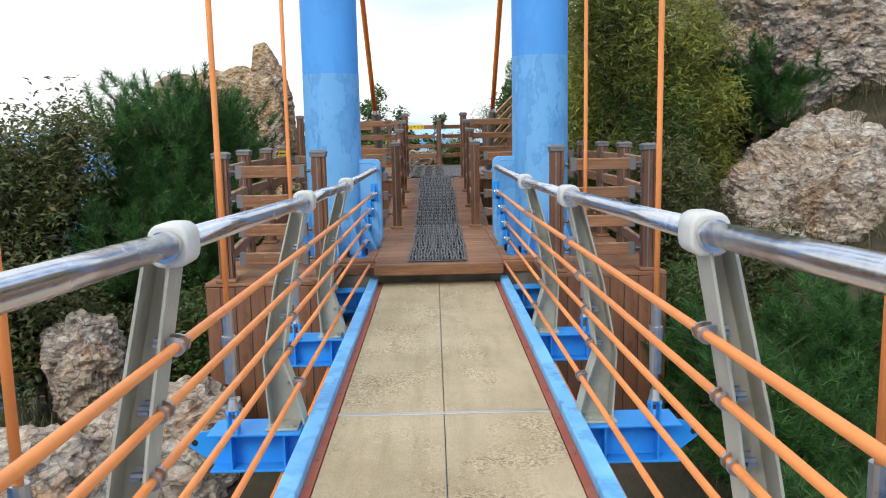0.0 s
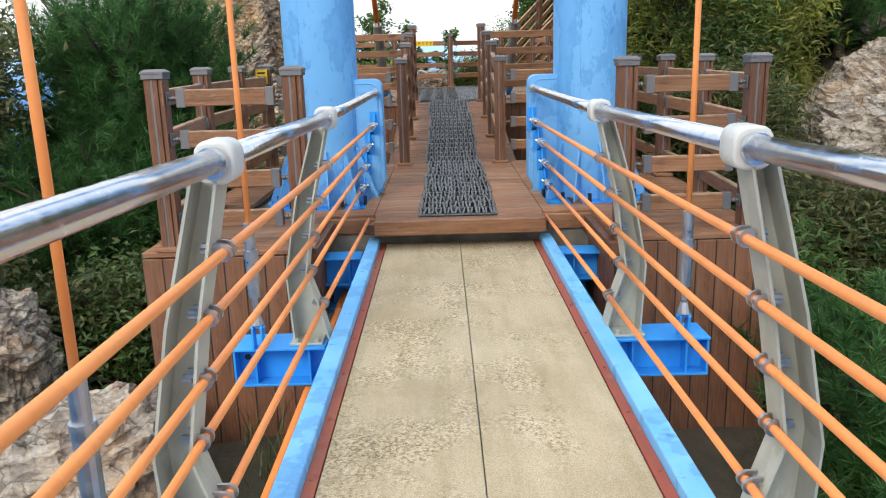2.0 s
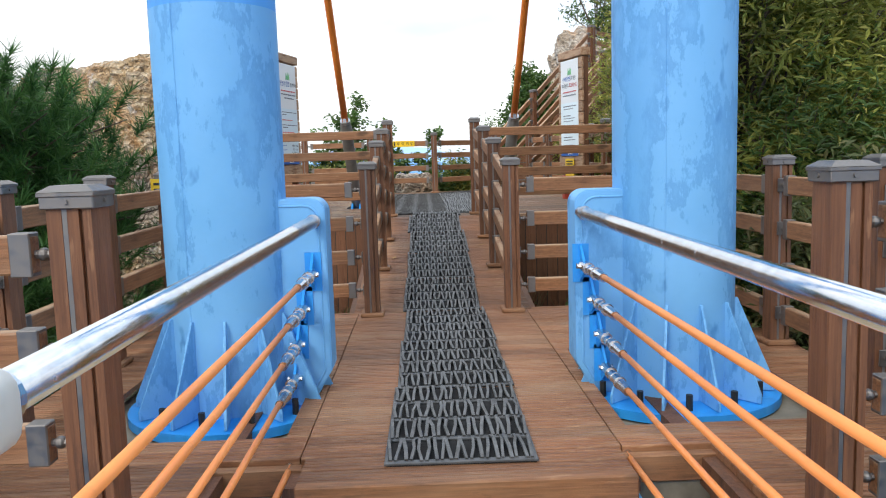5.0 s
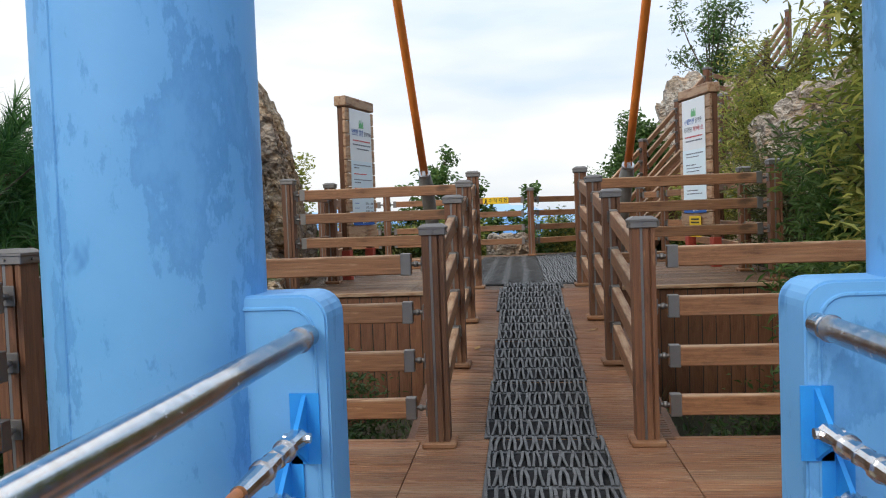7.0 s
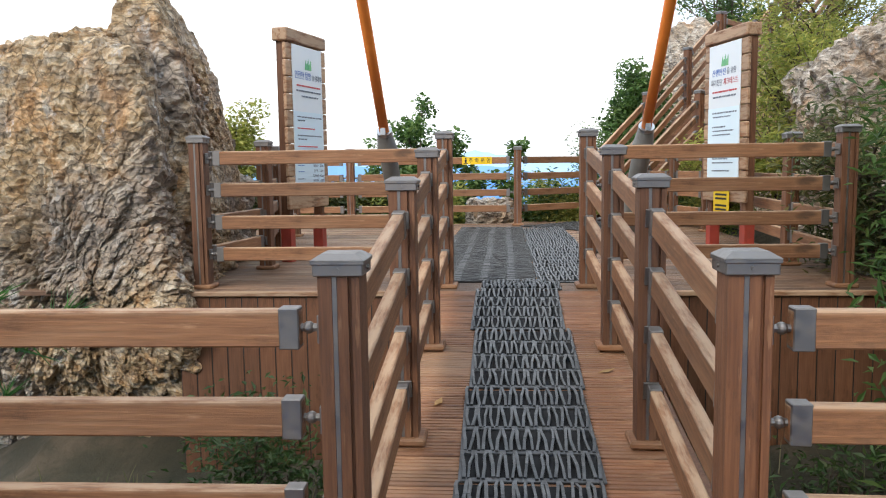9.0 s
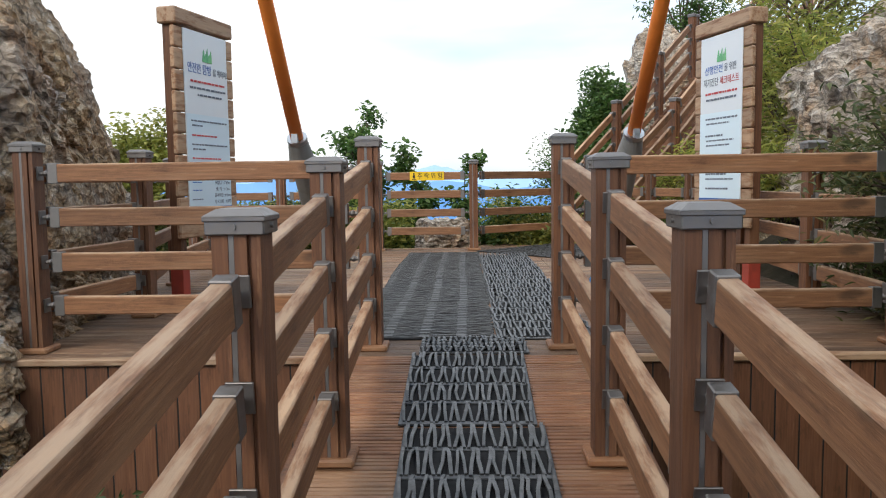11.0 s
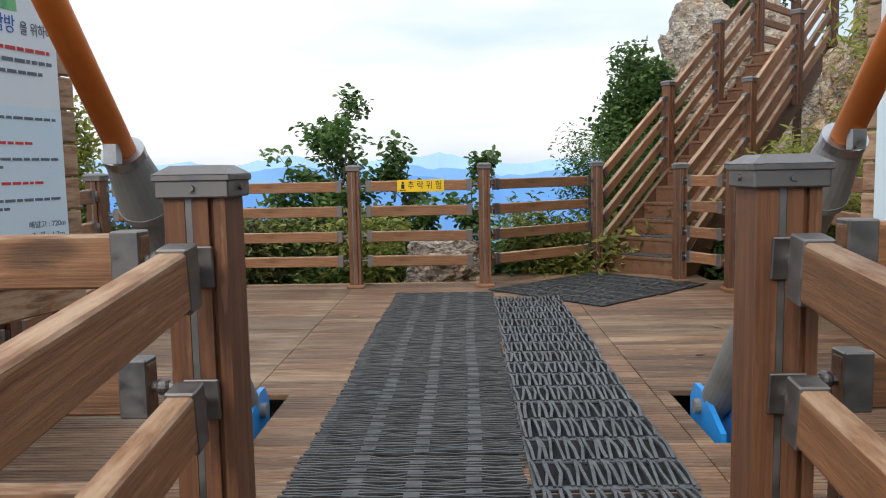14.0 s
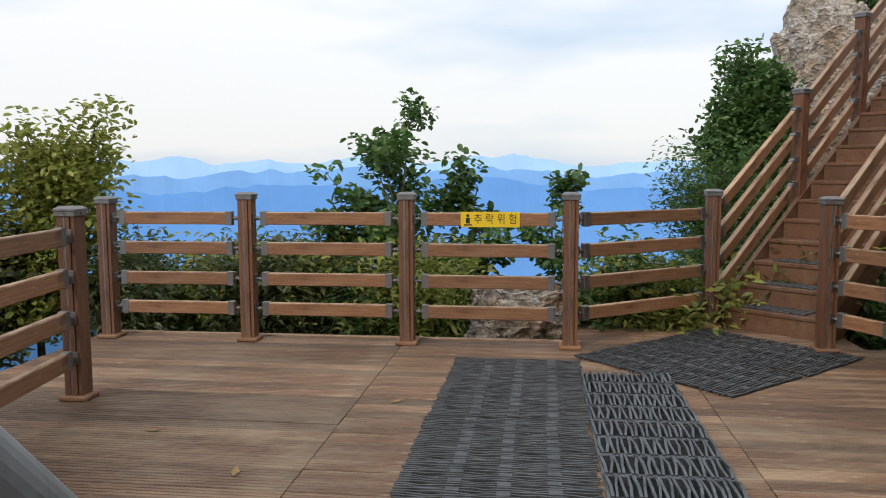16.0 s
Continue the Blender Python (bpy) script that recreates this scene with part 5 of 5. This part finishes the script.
signboard("white safety notice board on brown timbers with red feet", pose(-2.01, 16.62, TOP, 0, 0, 76), left_lines, True)
rb = signboard("white hiking checklist board on brown timbers with red feet", pose(2.14, 17.03, TOP, 0, 0, -76), right_lines, False)
bm = bmesh.new()
box(bm, -0.15, 0.15, -0.022, -0.014, 0.36, 0.62, 0.002)
ys = part("notice", bm, M_YELLOW, rb, "small yellow warning notice")
bm = bmesh.new()
for z in (0.57, 0.53, 0.46, 0.42):
    box(bm, -0.11, 0.11, -0.0235, -0.0225, z, z + 0.02)
part("print_line", bm, M_BLACK, ys)

# warning plate on the lookout fence
t = thing("warning_plate", "yellow falling hazard plate on the fence rail", "sign", pose(-0.47, 20.79 - 0.032, TOP + 0.985))
bm = bmesh.new()
box(bm, -0.225, 0.225, -0.004, 0.004, -0.058, 0.058, 0.001)
pl = part("plate", bm, M_YELLOW, t)
text("추 락 위 험", 0.085, M_BLACK, pl, pose(0.04, -0.0055, 0.0, 90, 0, 0), width=0.32)
bm = bmesh.new()
rod(bm, (-0.17, -0.0045, 0.03), (-0.17, -0.0055, 0.03), 0.012, seg=10)
box(bm, -0.185, -0.155, -0.0055, -0.0045, -0.03, 0.015)
box(bm, -0.20, -0.14, -0.0055, -0.0045, -0.045, -0.036)
part("pictogram", bm, M_BLACK, pl)

# small yellow plate on the bay's corner post
t = thing("warning_plate", "small yellow warning plate on the corner fence post", "sign", pose(-1.97, 10.80, 0.985))
bm = bmesh.new()
box(bm, -0.06, 0.06, -0.004, 0.004, -0.075, 0.075, 0.001)
pl = part("plate", bm, M_YELLOW, t)
for z in (0.03, -0.01, -0.05):
    bm = bmesh.new()
    box(bm, -0.04, 0.04, -0.0055, -0.0042, z, z + 0.018)
    part("print_line", bm, M_BLACK, pl)

# fallen leaves on the boards
for k, (x, y, r) in enumerate(((-0.92, 19.25, 30), (-1.45, 18.1, 100), (1.35, 17.9, 200), (0.46, 13.0, 20), (-0.40, 12.6, 70), (1.7, 18.7, 140), (-2.1, 18.6, 10))):
    bm = bmesh.new()
    vs = [bm.verts.new(c) for c in ((-0.05, 0, 0.004), (-0.01, 0.018, 0.010), (0.05, 0.004, 0.018), (0.0, -0.020, 0.008))]
    bm.faces.new(vs)
    g = bmesh.ops.extrude_face_region(bm, geom=bm.faces[:])
    for v in g["geom"]:
        if isinstance(v, bmesh.types.BMVert):
            v.co.z -= 0.0012
    ob = new("fallen_leaf", mesh_of("fallen_leaf", bm, M_DRY))
    ob.matrix_basis = pose(x, y, (TOP if y > 14.5 else ramp_z(y)) + 0.001, 0, 0, r)
    tagged(ob, "dry curled brown leaf on the boards", "leaf", group="fallen leaves")


# ---------- rocks ----------
def chip(q, off):
    """Uneven broken facets: one height for each cell, with sunken joints."""
    d, pts = noise.voronoi(q + off)
    return noise.cell(pts[0] * 9.7) * 0.5 + 0.5 * min(1.0, (d[1] - d[0]) * 3.0)


def rock(label, pos, size, seed, mat, sub=5, rough=0.22, sharp=0.10, turn=(0, 0, 0), category="rock", block=0.72):
    """A weathered block: flattened sides, then plates and chips broken out along slanting beds."""
    bm = bmesh.new()
    bmesh.ops.create_icosphere(bm, subdivisions=sub, radius=1.0)
    off = Vector((seed * 7.3, seed * 3.1, seed * 5.7))
    tilt = Matrix.Rotation(0.5, 3, "X") @ Matrix.Rotation(0.35, 3, "Y")
    S = Vector(size)
    for v in bm.verts:
        p = v.co.normalized()
        b = Vector([math.copysign(abs(c) ** block, c) for c in p])
        q = Vector((b.x * S.x, b.y * S.y, b.z * S.z))
        w = q + 0.10 * Vector((noise.noise(q * 3 + off), noise.noise(q * 3 - off), noise.noise(q * 3.3)))
        bed = tilt @ w
        bed = Vector((bed.x * 1.0, bed.y * 1.0, bed.z * 2.2))
        a = noise.fractal(q * 0.8 + off, 0.9, 2.1, 4)
        r = 1 + rough * a + rough * 0.7 * (chip(w * 1.2, off) - 0.4)
        fine = sharp * 0.55 * (chip(bed * 2.6, off) - 0.4) + sharp * 0.5 * (chip(bed * 6.0, off) - 0.4) + sharp * 0.28 * (chip(bed * 13.0, off) - 0.4)
        v.co = Vector((q.x * r, q.y * r, q.z * r)) + p * fine
    ob = new("rock", mesh_of("rock", bm, mat))
    ob.matrix_basis = pose(*pos, *turn)
    return tagged(ob, label, category)


def crag(label, centre, planes, seed, mat, sub=7, plate=0.07, flake=0.05):
    """A crag bounded by broad cleavage faces, each broken into small slanting flakes."""
    bm = bmesh.new()
    bmesh.ops.create_icosphere(bm, subdivisions=sub, radius=1.0)
    C = Vector(centre)
    off = Vector((seed * 4.1, seed * 2.3, seed * 6.7))
    cut = [(Vector(nv).normalized(), Vector(p0)) for nv, p0 in planes]
    tilt = Matrix.Rotation(0.75, 3, "Y") @ Matrix.Rotation(0.4, 3, "X")
    for v in bm.verts:
        p = v.co.normalized()
        inv = 0.0
        for nv, p0 in cut:
            g = nv.dot(p) / max(0.02, nv.dot(p0 - C))
            if g > 0:
                inv += g ** 14
        q = p / inv ** (1 / 14)
        w = q + 0.06 * Vector((noise.noise(q * 4 + off), noise.noise(q * 4 - off), noise.noise(q * 4.4)))
        bed = tilt @ w
        bed = Vector((bed.x, bed.y, bed.z * 1.9))
        h = plate * 1.3 * noise.fractal(q * 1.3 + off, 0.9, 2.1, 4) + plate * (chip(bed * 1.7, off) - 0.4)
        h += flake * (chip(bed * 4.2, off) - 0.4) + flake * 0.8 * (chip(bed * 8.5, off) - 0.4) + flake * 0.4 * (chip(bed * 17, off) - 0.4)
        v.co = q + p * h
    ob = new("rock", mesh_of("rock", bm, mat))
    ob.matrix_basis = pose(*centre)
    return tagged(ob, label, "rock")


crag("tall tan rock slab with rough flaked face", (-3.6, 15.2, 0.6), [
    ((-0.25, -0.95, 0.12), (-2.35, 14.25, 0.8)), ((0.97, 0.16, 0.20), (-2.42, 14.4, 0.8)), ((0.5, -0.8, 0.2), (-2.46, 14.30, 0.8)),
    ((-0.1, -0.15, 1.0), (-3.1, 14.6, 2.42)), ((0.55, -0.1, 0.8), (-2.85, 14.7, 2.30)), ((0.2, 0.5, 0.75), (-2.9, 16.3, 2.25)),
    ((-0.2, -0.88, -0.5), (-2.7, 14.22, 0.35)), ((0, 1, 0), (-3, 17.2, 1)), ((-1, 0, 0), (-5.2, 15, 1)), ((0, 0, -1), (-3, 15, -1.6))], 2, M_ROCK_TAN, 8)
crag("pointed tan rock crest with grey tip", (-3.08, 15.75, 1.9), [
    ((-1, -0.1, 0.12), (-3.38, 15.4, 2.5)), ((0.85, 0.1, 0.45), (-2.95, 15.6, 2.75)), ((1, 0.16, 0.1), (-2.62, 15.5, 1.5)), ((0, -1, 0.25), (-3.15, 15.15, 2.3)),
    ((-0.15, -0.1, 1), (-3.15, 15.5, 2.99)), ((0, 0.8, 0.6), (-3, 16.3, 2.5)), ((0, 0, -1), (-3, 15.5, 0.9))], 5, M_ROCK_TAN, 6, 0.06, 0.05)
rock("grey-brown rock face beside the fence", (-3.42, 16.6, 0.35), (0.78, 1.0, 1.75), 6, M_ROCK_GREY, 6, 0.16, 0.12, (0, -10, 0))
rock("huge pale grey cliff block", (6.7, 14.0, 3.35), (2.8, 2.4, 2.35), 8, M_ROCK_GREY, 7, 0.11, 0.10)
rock("rounded grey cliff shoulder", (5.7, 11.0, -0.55), (1.9, 1.8, 1.75), 10, M_ROCK_GREY, 7, 0.17, 0.10)
rock("pale rock knob beside the stairs", (4.9, 18.6, 1.5), (1.5, 1.7, 1.45), 12, M_ROCK_GREY, 6, 0.18, 0.13)
rock("grey rock knob beside the stairs", (7.3, 20.6, 2.6), (2.0, 2.0, 1.7), 13, M_ROCK_GREY, 6, 0.18, 0.13)
rock("white weathered crag above the stairs", (5.2, 29.2, 1.2), (1.7, 1.4, 3.65), 14, M_ROCK_GREY, 6, 0.2, 0.12)
rock("brown rock wall beside the stairs", (4.7, 22.0, 1.0), (0.85, 0.9, 2.3), 16, M_ROCK_TAN, 5, 0.2, 0.11)
rock("grey boulder on the slope", (-3.2, 7.5, -0.85), (0.30, 0.38, 0.5), 18, M_ROCK_GREY, 5, 0.2, 0.10)
rock("grey boulder on the slope", (-3.1, 5.6, -1.30), (0.75, 0.7, 0.5), 20, M_ROCK_GREY, 5, 0.2, 0.10)
rock("grey boulder on the slope", (-2.2, 6.5, -1.2), (0.6, 0.6, 0.55), 22, M_ROCK_GREY, 5, 0.2, 0.10)
rock("pale boulder beyond the lookout", (-0.25, 21.75, 0.35), (0.52, 0.35, 0.55), 24, M_ROCK_GREY, 5, 0.2, 0.10)
rock("pale boulder beyond the lookout", (1.5, 23.4, 0.1), (0.6, 0.5, 0.6), 26, M_ROCK_GREY, 5, 0.2, 0.10)


# ---------- plants ----------
def soup(name, verts, faces, mat):
    me = bpy.data.meshes.new(name)
    me.from_pydata(verts, [], faces)
    me.materials.append(mat)
    return me


def leaf_cloud(rng, tips, per, spread, size, aspect=0.42):
    vs, fs = [], []
    for tip in tips:
        for _ in range(per):
            c = Vector(tip) + Vector([max(-1.5, min(1.5, rng.gauss(0, 1))) * spread * k for k in (1, 1, 0.8)])
            L = size * rng.uniform(0.6, 1.25)
            d = Vector((rng.gauss(0, 1), rng.gauss(0, 1), rng.gauss(-0.15, 0.55))).normalized()
            n = Vector((rng.gauss(0, 0.6), rng.gauss(0, 0.6), 1))
            w = d.cross(n).normalized() * L * aspect
            up = w.cross(d).normalized() * L * 0.12
            k = len(vs)
            if aspect >= 0.5:  # broad rounded leaf
                vs += [c, c + d * L * 0.3 + w * 0.46 + up, c + d * L * 0.72 + w * 0.48 + up, c + d * L, c + d * L * 0.72 - w * 0.48 + up, c + d * L * 0.3 - w * 0.46 + up]
                fs += [(k, k + 1, k + 2, k + 3), (k, k + 3, k + 4, k + 5)]
            else:
                vs += [c, c + d * L * 0.45 + w * 0.5 + up, c + d * L, c + d * L * 0.45 - w * 0.5 + up]
                fs += [(k, k + 1, k + 2), (k, k + 2, k + 3)]
    return vs, fs


def branches(bm, rng, base, height, spread, n, trunk_r, lean=(0, 0)):
    """A tapered trunk with forked limbs; returns the tips."""
    tips = []
    p, d = Vector(base), Vector((lean[0], lean[1], 1)).normalized()
    nodes = [p.copy()]
    for i in range(5):
        q = p + d * height / 6
        rod(bm, p, q, trunk_r * (1 - i / 7), trunk_r * (1 - (i + 1) / 7), seg=7, caps=False)
        p, d = q, (d + Vector((rng.gauss(0, 0.16), rng.gauss(0, 0.16), 0))).normalized()
        nodes.append(p.copy())
    for i in range(n):
        s = nodes[rng.randrange(1, len(nodes))]
        a = rng.uniform(0, 2 * math.pi)
        e = s + Vector((math.cos(a) * spread * rng.uniform(0.35, 1), math.sin(a) * spread * rng.uniform(0.35, 1), height * rng.uniform(0.05, 0.42)))
        mid = (s + e) / 2 + Vector((rng.gauss(0, 0.06), rng.gauss(0, 0.06), -0.04))
        rod(bm, s, mid, trunk_r * 0.42, trunk_r * 0.28, seg=5, caps=False)
        rod(bm, mid, e, trunk_r * 0.28, trunk_r * 0.1, seg=5, caps=False)
        tips += [e, (mid + e) / 2]
        for _ in range(3):
            f = mid + (e - mid) * rng.uniform(0.2, 1) + Vector((rng.gauss(0, 0.16), rng.gauss(0, 0.16), rng.gauss(0.05, 0.12))) * spread
            rod(bm, mid + (e - mid) * 0.4, f, trunk_r * 0.14, trunk_r * 0.05, seg=4, caps=False)
            tips.append(f)
    return tips


def plant(kind, label, x, y, height, spread, n, per, leaf, mat, seed, z=None, lspread=0.16, trunk=0.05, lean=(0, 0), aspect=0.42):
    rng = random.Random(seed)
    z = ground_z(x, y) - 0.05 if z is None else z
    t = thing(kind, label, kind.replace("_", " "), pose(x, y, z))
    bm = bmesh.new()
    tips = branches(bm, rng, (0, 0, 0), height, spread, n, trunk, lean)
    part("trunk", bm, M_BARK, t)
    vs, fs = leaf_cloud(rng, tips, per, lspread, leaf, aspect)
    part("crown", soup("crown", vs, fs, mat), mat, t)
    return t


def pine(label, x, y, height, spread, n, seed, z=None, tuft=90, length=0.15):
    rng = random.Random(seed)
    z = ground_z(x, y) - 0.05 if z is None else z
    t = thing("pine_tree", label, "pine tree", pose(x, y, z))
    bm = bmesh.new()
    tips = branches(bm, rng, (0, 0, 0), height, spread, n, 0.07)
    part("trunk", bm, M_BARK, t)
    vs, fs = [], []
    for tip in tips:
        for _ in range(2):
            tip2 = tip + Vector((rng.gauss(0, 0.13), rng.gauss(0, 0.13), rng.gauss(0.02, 0.10)))
            axis = (Vector((tip2.x, tip2.y, 0)) * 0.5 / max(0.3, spread) + Vector((rng.gauss(0, 0.25), rng.gauss(0, 0.25), 0.75))).normalized()
            for i in range(tuft):
                s = tip2 + axis * rng.uniform(-0.12, 0.10)
                d = (axis * rng.uniform(0.3, 1.0) + Vector((rng.gauss(0, 0.55), rng.gauss(0, 0.55), rng.gauss(0, 0.45)))).normalized() * length * rng.uniform(0.6, 1.1)
                w = d.cross(Vector((rng.gauss(0, 1), rng.gauss(0, 1), rng.gauss(0, 1)))).normalized() * 0.0042
                k = len(vs)
                vs += [s - w, s + w, s + d]
                fs.append((k, k + 1, k + 2))
    part("crown", soup("crown", vs, fs, M_NEEDLE), M_NEEDLE, t)
    return t


# beside the bridge and tower, open side
pine("dense dark green pine on the slope", -3.35, 10.6, 2.5, 1.15, 190, 1)
pine("dense dark green pine on the slope", -4.0, 11.0, 1.9, 0.9, 90, 2)
pine("dark green pine below the bay", -3.3, 9.4, 1.5, 0.9, 70, 3)
plant("shrub", "olive-green leafy shrub on the slope", -4.6, 9.3, 2.2, 0.8, 80, 40, 0.09, M_LEAF_OLIVE, 4, z=-1.2)
plant("shrub", "olive-green leafy shrub on the slope", -3.9, 8.0, 1.2, 0.8, 80, 36, 0.085, M_LEAF_OLIVE, 5, z=-1.3)
plant("shrub", "olive-green leafy shrub on the slope", -5.4, 10.2, 2.6, 1.1, 80, 36, 0.10, M_LEAF_OLIVE, 6, z=-1.6)
plant("shrub", "olive-green leafy shrub on the slope", -2.8, 8.4, 0.8, 0.6, 50, 30, 0.08, M_LEAF_OLIVE, 7)
plant("shrub", "green leafy shrub below the bay", -2.6, 8.0, 0.9, 0.5, 30, 24, 0.075, M_LEAF, 8)
# cliff side
plant("shrub", "yellow-green willow-leaved shrub before the cliff", 2.9, 12.1, 3.6, 0.95, 110, 40, 0.12, M_LEAF_YELLOW, 10, aspect=0.24)
plant("shrub", "yellow-green willow-leaved shrub before the cliff", 3.6, 12.0, 2.4, 0.8, 110, 40, 0.12, M_LEAF_YELLOW, 11, aspect=0.24)
plant("shrub", "yellow-green willow-leaved shrub before the cliff", 2.9, 13.6, 1.7, 0.6, 80, 34, 0.11, M_LEAF, 12, aspect=0.24)
plant("shrub", "olive-green shrub before the cliff", 2.7, 10.0, 1.5, 0.6, 80, 36, 0.10, M_LEAF_OLIVE, 13, aspect=0.3)
plant("shrub", "olive-green shrub at the cliff foot", 3.3, 9.0, 0.7, 0.6, 60, 30, 0.10, M_LEAF_OLIVE, 14, aspect=0.3)
pine("dark green pine growing from the cliff", 4.95, 12.6, 1.2, 0.75, 80, 15, z=1.0)
pine("dark green young pine below the bridge", 2.9, 6.6, 1.7, 0.8, 80, 16, z=-2.4)
pine("dark green young pine below the bridge", 3.9, 7.6, 1.6, 0.9, 80, 17, z=-2.1)
pine("dark green young pine below the bridge", 2.6, 4.8, 1.5, 0.8, 70, 18, z=-2.9)
plant("shrub", "green leafy shrub below the bridge", 2.3, 8.0, 1.2, 0.6, 40, 26, 0.085, M_LEAF, 19, z=-1.5, aspect=0.3)
plant("shrub", "green leafy shrub below the bridge", 3.6, 5.0, 1.6, 1.0, 50, 26, 0.09, M_LEAF, 20, z=-2.8, aspect=0.3)
pine("dark pine on top of the cliff", 7.0, 20.5, 2.0, 1.3, 80, 21, z=4.4)
# beside the ramp
for k, (x, y, h) in enumerate(((1.35, 12.9, 0.35), (1.9, 13.6, 0.5), (1.6, 11.5, 0.3), (2.1, 12.3, 0.5), (-1.7, 12.9, 0.5), (-1.3, 13.1, 0.3))):
    plant("shrub", "dark green weeds beside the sloping walkway", x, y, h * 0.85, 0.28, 12, 9, 0.07, M_WEED, 330 + k, trunk=0.01)
plant("shrub", "green weeds beside the sloping walkway", -1.15, 11.8, 0.42, 0.4, 20, 14, 0.06, M_WEED, 30, trunk=0.012)
plant("shrub", "green weeds beside the sloping walkway", -1.6, 13.4, 0.75, 0.4, 22, 14, 0.065, M_WEED, 31, trunk=0.012)
plant("shrub", "green weeds beside the sloping walkway", 1.2, 11.8, 0.4, 0.4, 20, 14, 0.06, M_WEED, 32, trunk=0.012)
plant("shrub", "willow-leaved green shrub beside the walkway", 2.55, 12.5, 1.5, 0.7, 70, 34, 0.11, M_LEAF, 33, trunk=0.025, aspect=0.24)
plant("shrub", "willow-leaved green shrub beside the walkway", 2.9, 12.0, 2.0, 0.8, 60, 26, 0.10, M_LEAF, 34, trunk=0.025, aspect=0.24)
plant("shrub", "green shrub beside the upper deck", 3.2, 15.5, 1.5, 0.8, 60, 26, 0.09, M_LEAF_OLIVE, 35, aspect=0.3)
plant("shrub", "yellow-green shrub over the fence below the stairs", 3.6, 19.0, 2.4, 0.75, 70, 28, 0.11, M_LEAF_YELLOW, 36, aspect=0.26)
plant("shrub", "yellow-green shrub on the rock", 4.6, 21.0, 2.2, 1.0, 60, 26, 0.10, M_LEAF_YELLOW, 37, z=1.6, aspect=0.26)
plant("shrub", "yellow-green shrub leaning over the lookout fence", 3.05, 20.5, 1.45, 0.4, 40, 26, 0.10, M_LEAF_YELLOW, 38, z=0.1, aspect=0.26)
# beyond the lookout
plant("small_tree", "slender leafy tree beyond the lookout fence", -1.48, 23.2, 2.5, 0.8, 24, 34, 0.105, M_LEAF, 40, z=-0.4, lspread=0.10, trunk=0.03, aspect=0.62)
plant("small_tree", "slender leafy sapling beyond the lookout fence", -0.66, 23.0, 2.3, 0.4, 10, 28, 0.10, M_LEAF, 41, z=-0.4, lspread=0.09, trunk=0.02, aspect=0.62)
plant("small_tree", "slender leafy sapling beyond the lookout fence", 0.08, 23.2, 2.3, 0.3, 7, 26, 0.10, M_LEAF, 42, z=-0.4, lspread=0.09, trunk=0.02, aspect=0.62)
plant("small_tree", "yellow-green leafy tree beside the lookout", -5.0, 21.9, 2.05, 0.42, 50, 44, 0.085, M_LEAF_GOLD, 43, z=-0.1, trunk=0.04, aspect=0.55)
plant("small_tree", "green leafy tree beside the lookout", -5.6, 21.4, 1.55, 0.65, 70, 40, 0.09, M_LEAF_OLIVE, 44, z=-0.3, trunk=0.05, aspect=0.5)
plant("small_tree", "dark green leafy tree beyond the stairs", 2.75, 26.2, 3.1, 0.6, 80, 56, 0.11, M_LEAF, 45, z=-0.3, trunk=0.06, aspect=0.55)
plant("small_tree", "dark green leafy tree beyond the stairs", 6.3, 32.0, 6.2, 1.0, 60, 34, 0.15, M_LEAF, 46, z=0.0, trunk=0.07)
plant("shrub", "light green shrub beyond the stairs", 2.3, 24.6, 1.9, 0.7, 70, 30, 0.08, M_LEAF, 47, z=-0.3, trunk=0.03)
for i in range(30):
    rr = random.Random(100 + i)
    if 14 <= i <= 17:
        continue
    plant("shrub", "mixed green undergrowth beyond the lookout fence", -4.2 + i * 0.25 + rr.uniform(-0.2, 0.2), 22.0 + rr.uniform(-0.25, 1.2), rr.uniform(0.6, 1.0), 0.5, 26, 30, 0.10, (M_LEAF, M_LEAF_OLIVE, M_LEAF, M_LEAF_YELLOW)[i % 4], 60 + i, z=-0.12, trunk=0.012)


# ---------- grass and weeds ----------
def grass(label, x0, x1, y0, y1, n, h, seed, mat):
    rng = random.Random(seed)
    vs, fs = [], []
    for _ in range(n):
        x, y = rng.uniform(x0, x1), rng.uniform(y0, y1)
        if noise.noise(Vector((x * 0.9, y * 0.9, seed))) < -0.15:
            continue
        if abs(x) < 2.4 and 10.3 < y < 14.6 and rng.random() < 0.75:
            continue
        z = ground_z(x, y)
        for _ in range(3):
            a = rng.uniform(0, 6.28)
            L = h * rng.uniform(0.4, 1.2)
            d = Vector((math.cos(a) * L * 0.5, math.sin(a) * L * 0.5, L))
            w = Vector((-math.sin(a), math.cos(a), 0)) * 0.005
            b = Vector((x + rng.gauss(0, 0.03), y + rng.gauss(0, 0.03), z - 0.01))
            k = len(vs)
            vs += [b - w, b + w, b + d * 0.6 + w * 0.7, b + d * 0.6 - w * 0.7, b + d - Vector((0, 0, L * 0.12))]
            fs += [(k, k + 1, k + 2, k + 3), (k + 3, k + 2, k + 4)]
    ob = new("grass", soup("grass", vs, fs, mat))
    tagged(ob, label, "grass", kind="stuff")


grass("dry yellowish grass on the slope", -7, -0.9, 2, 14, 5000, 0.28, 1, M_GRASS)
grass("green and dry grass below the cliff", 0.9, 7, 3, 14.3, 5000, 0.32, 2, M_GRASS)
grass("green grass beyond the lookout", -5, 4, 21.2, 25, 4000, 0.35, 3, M_LEAF)
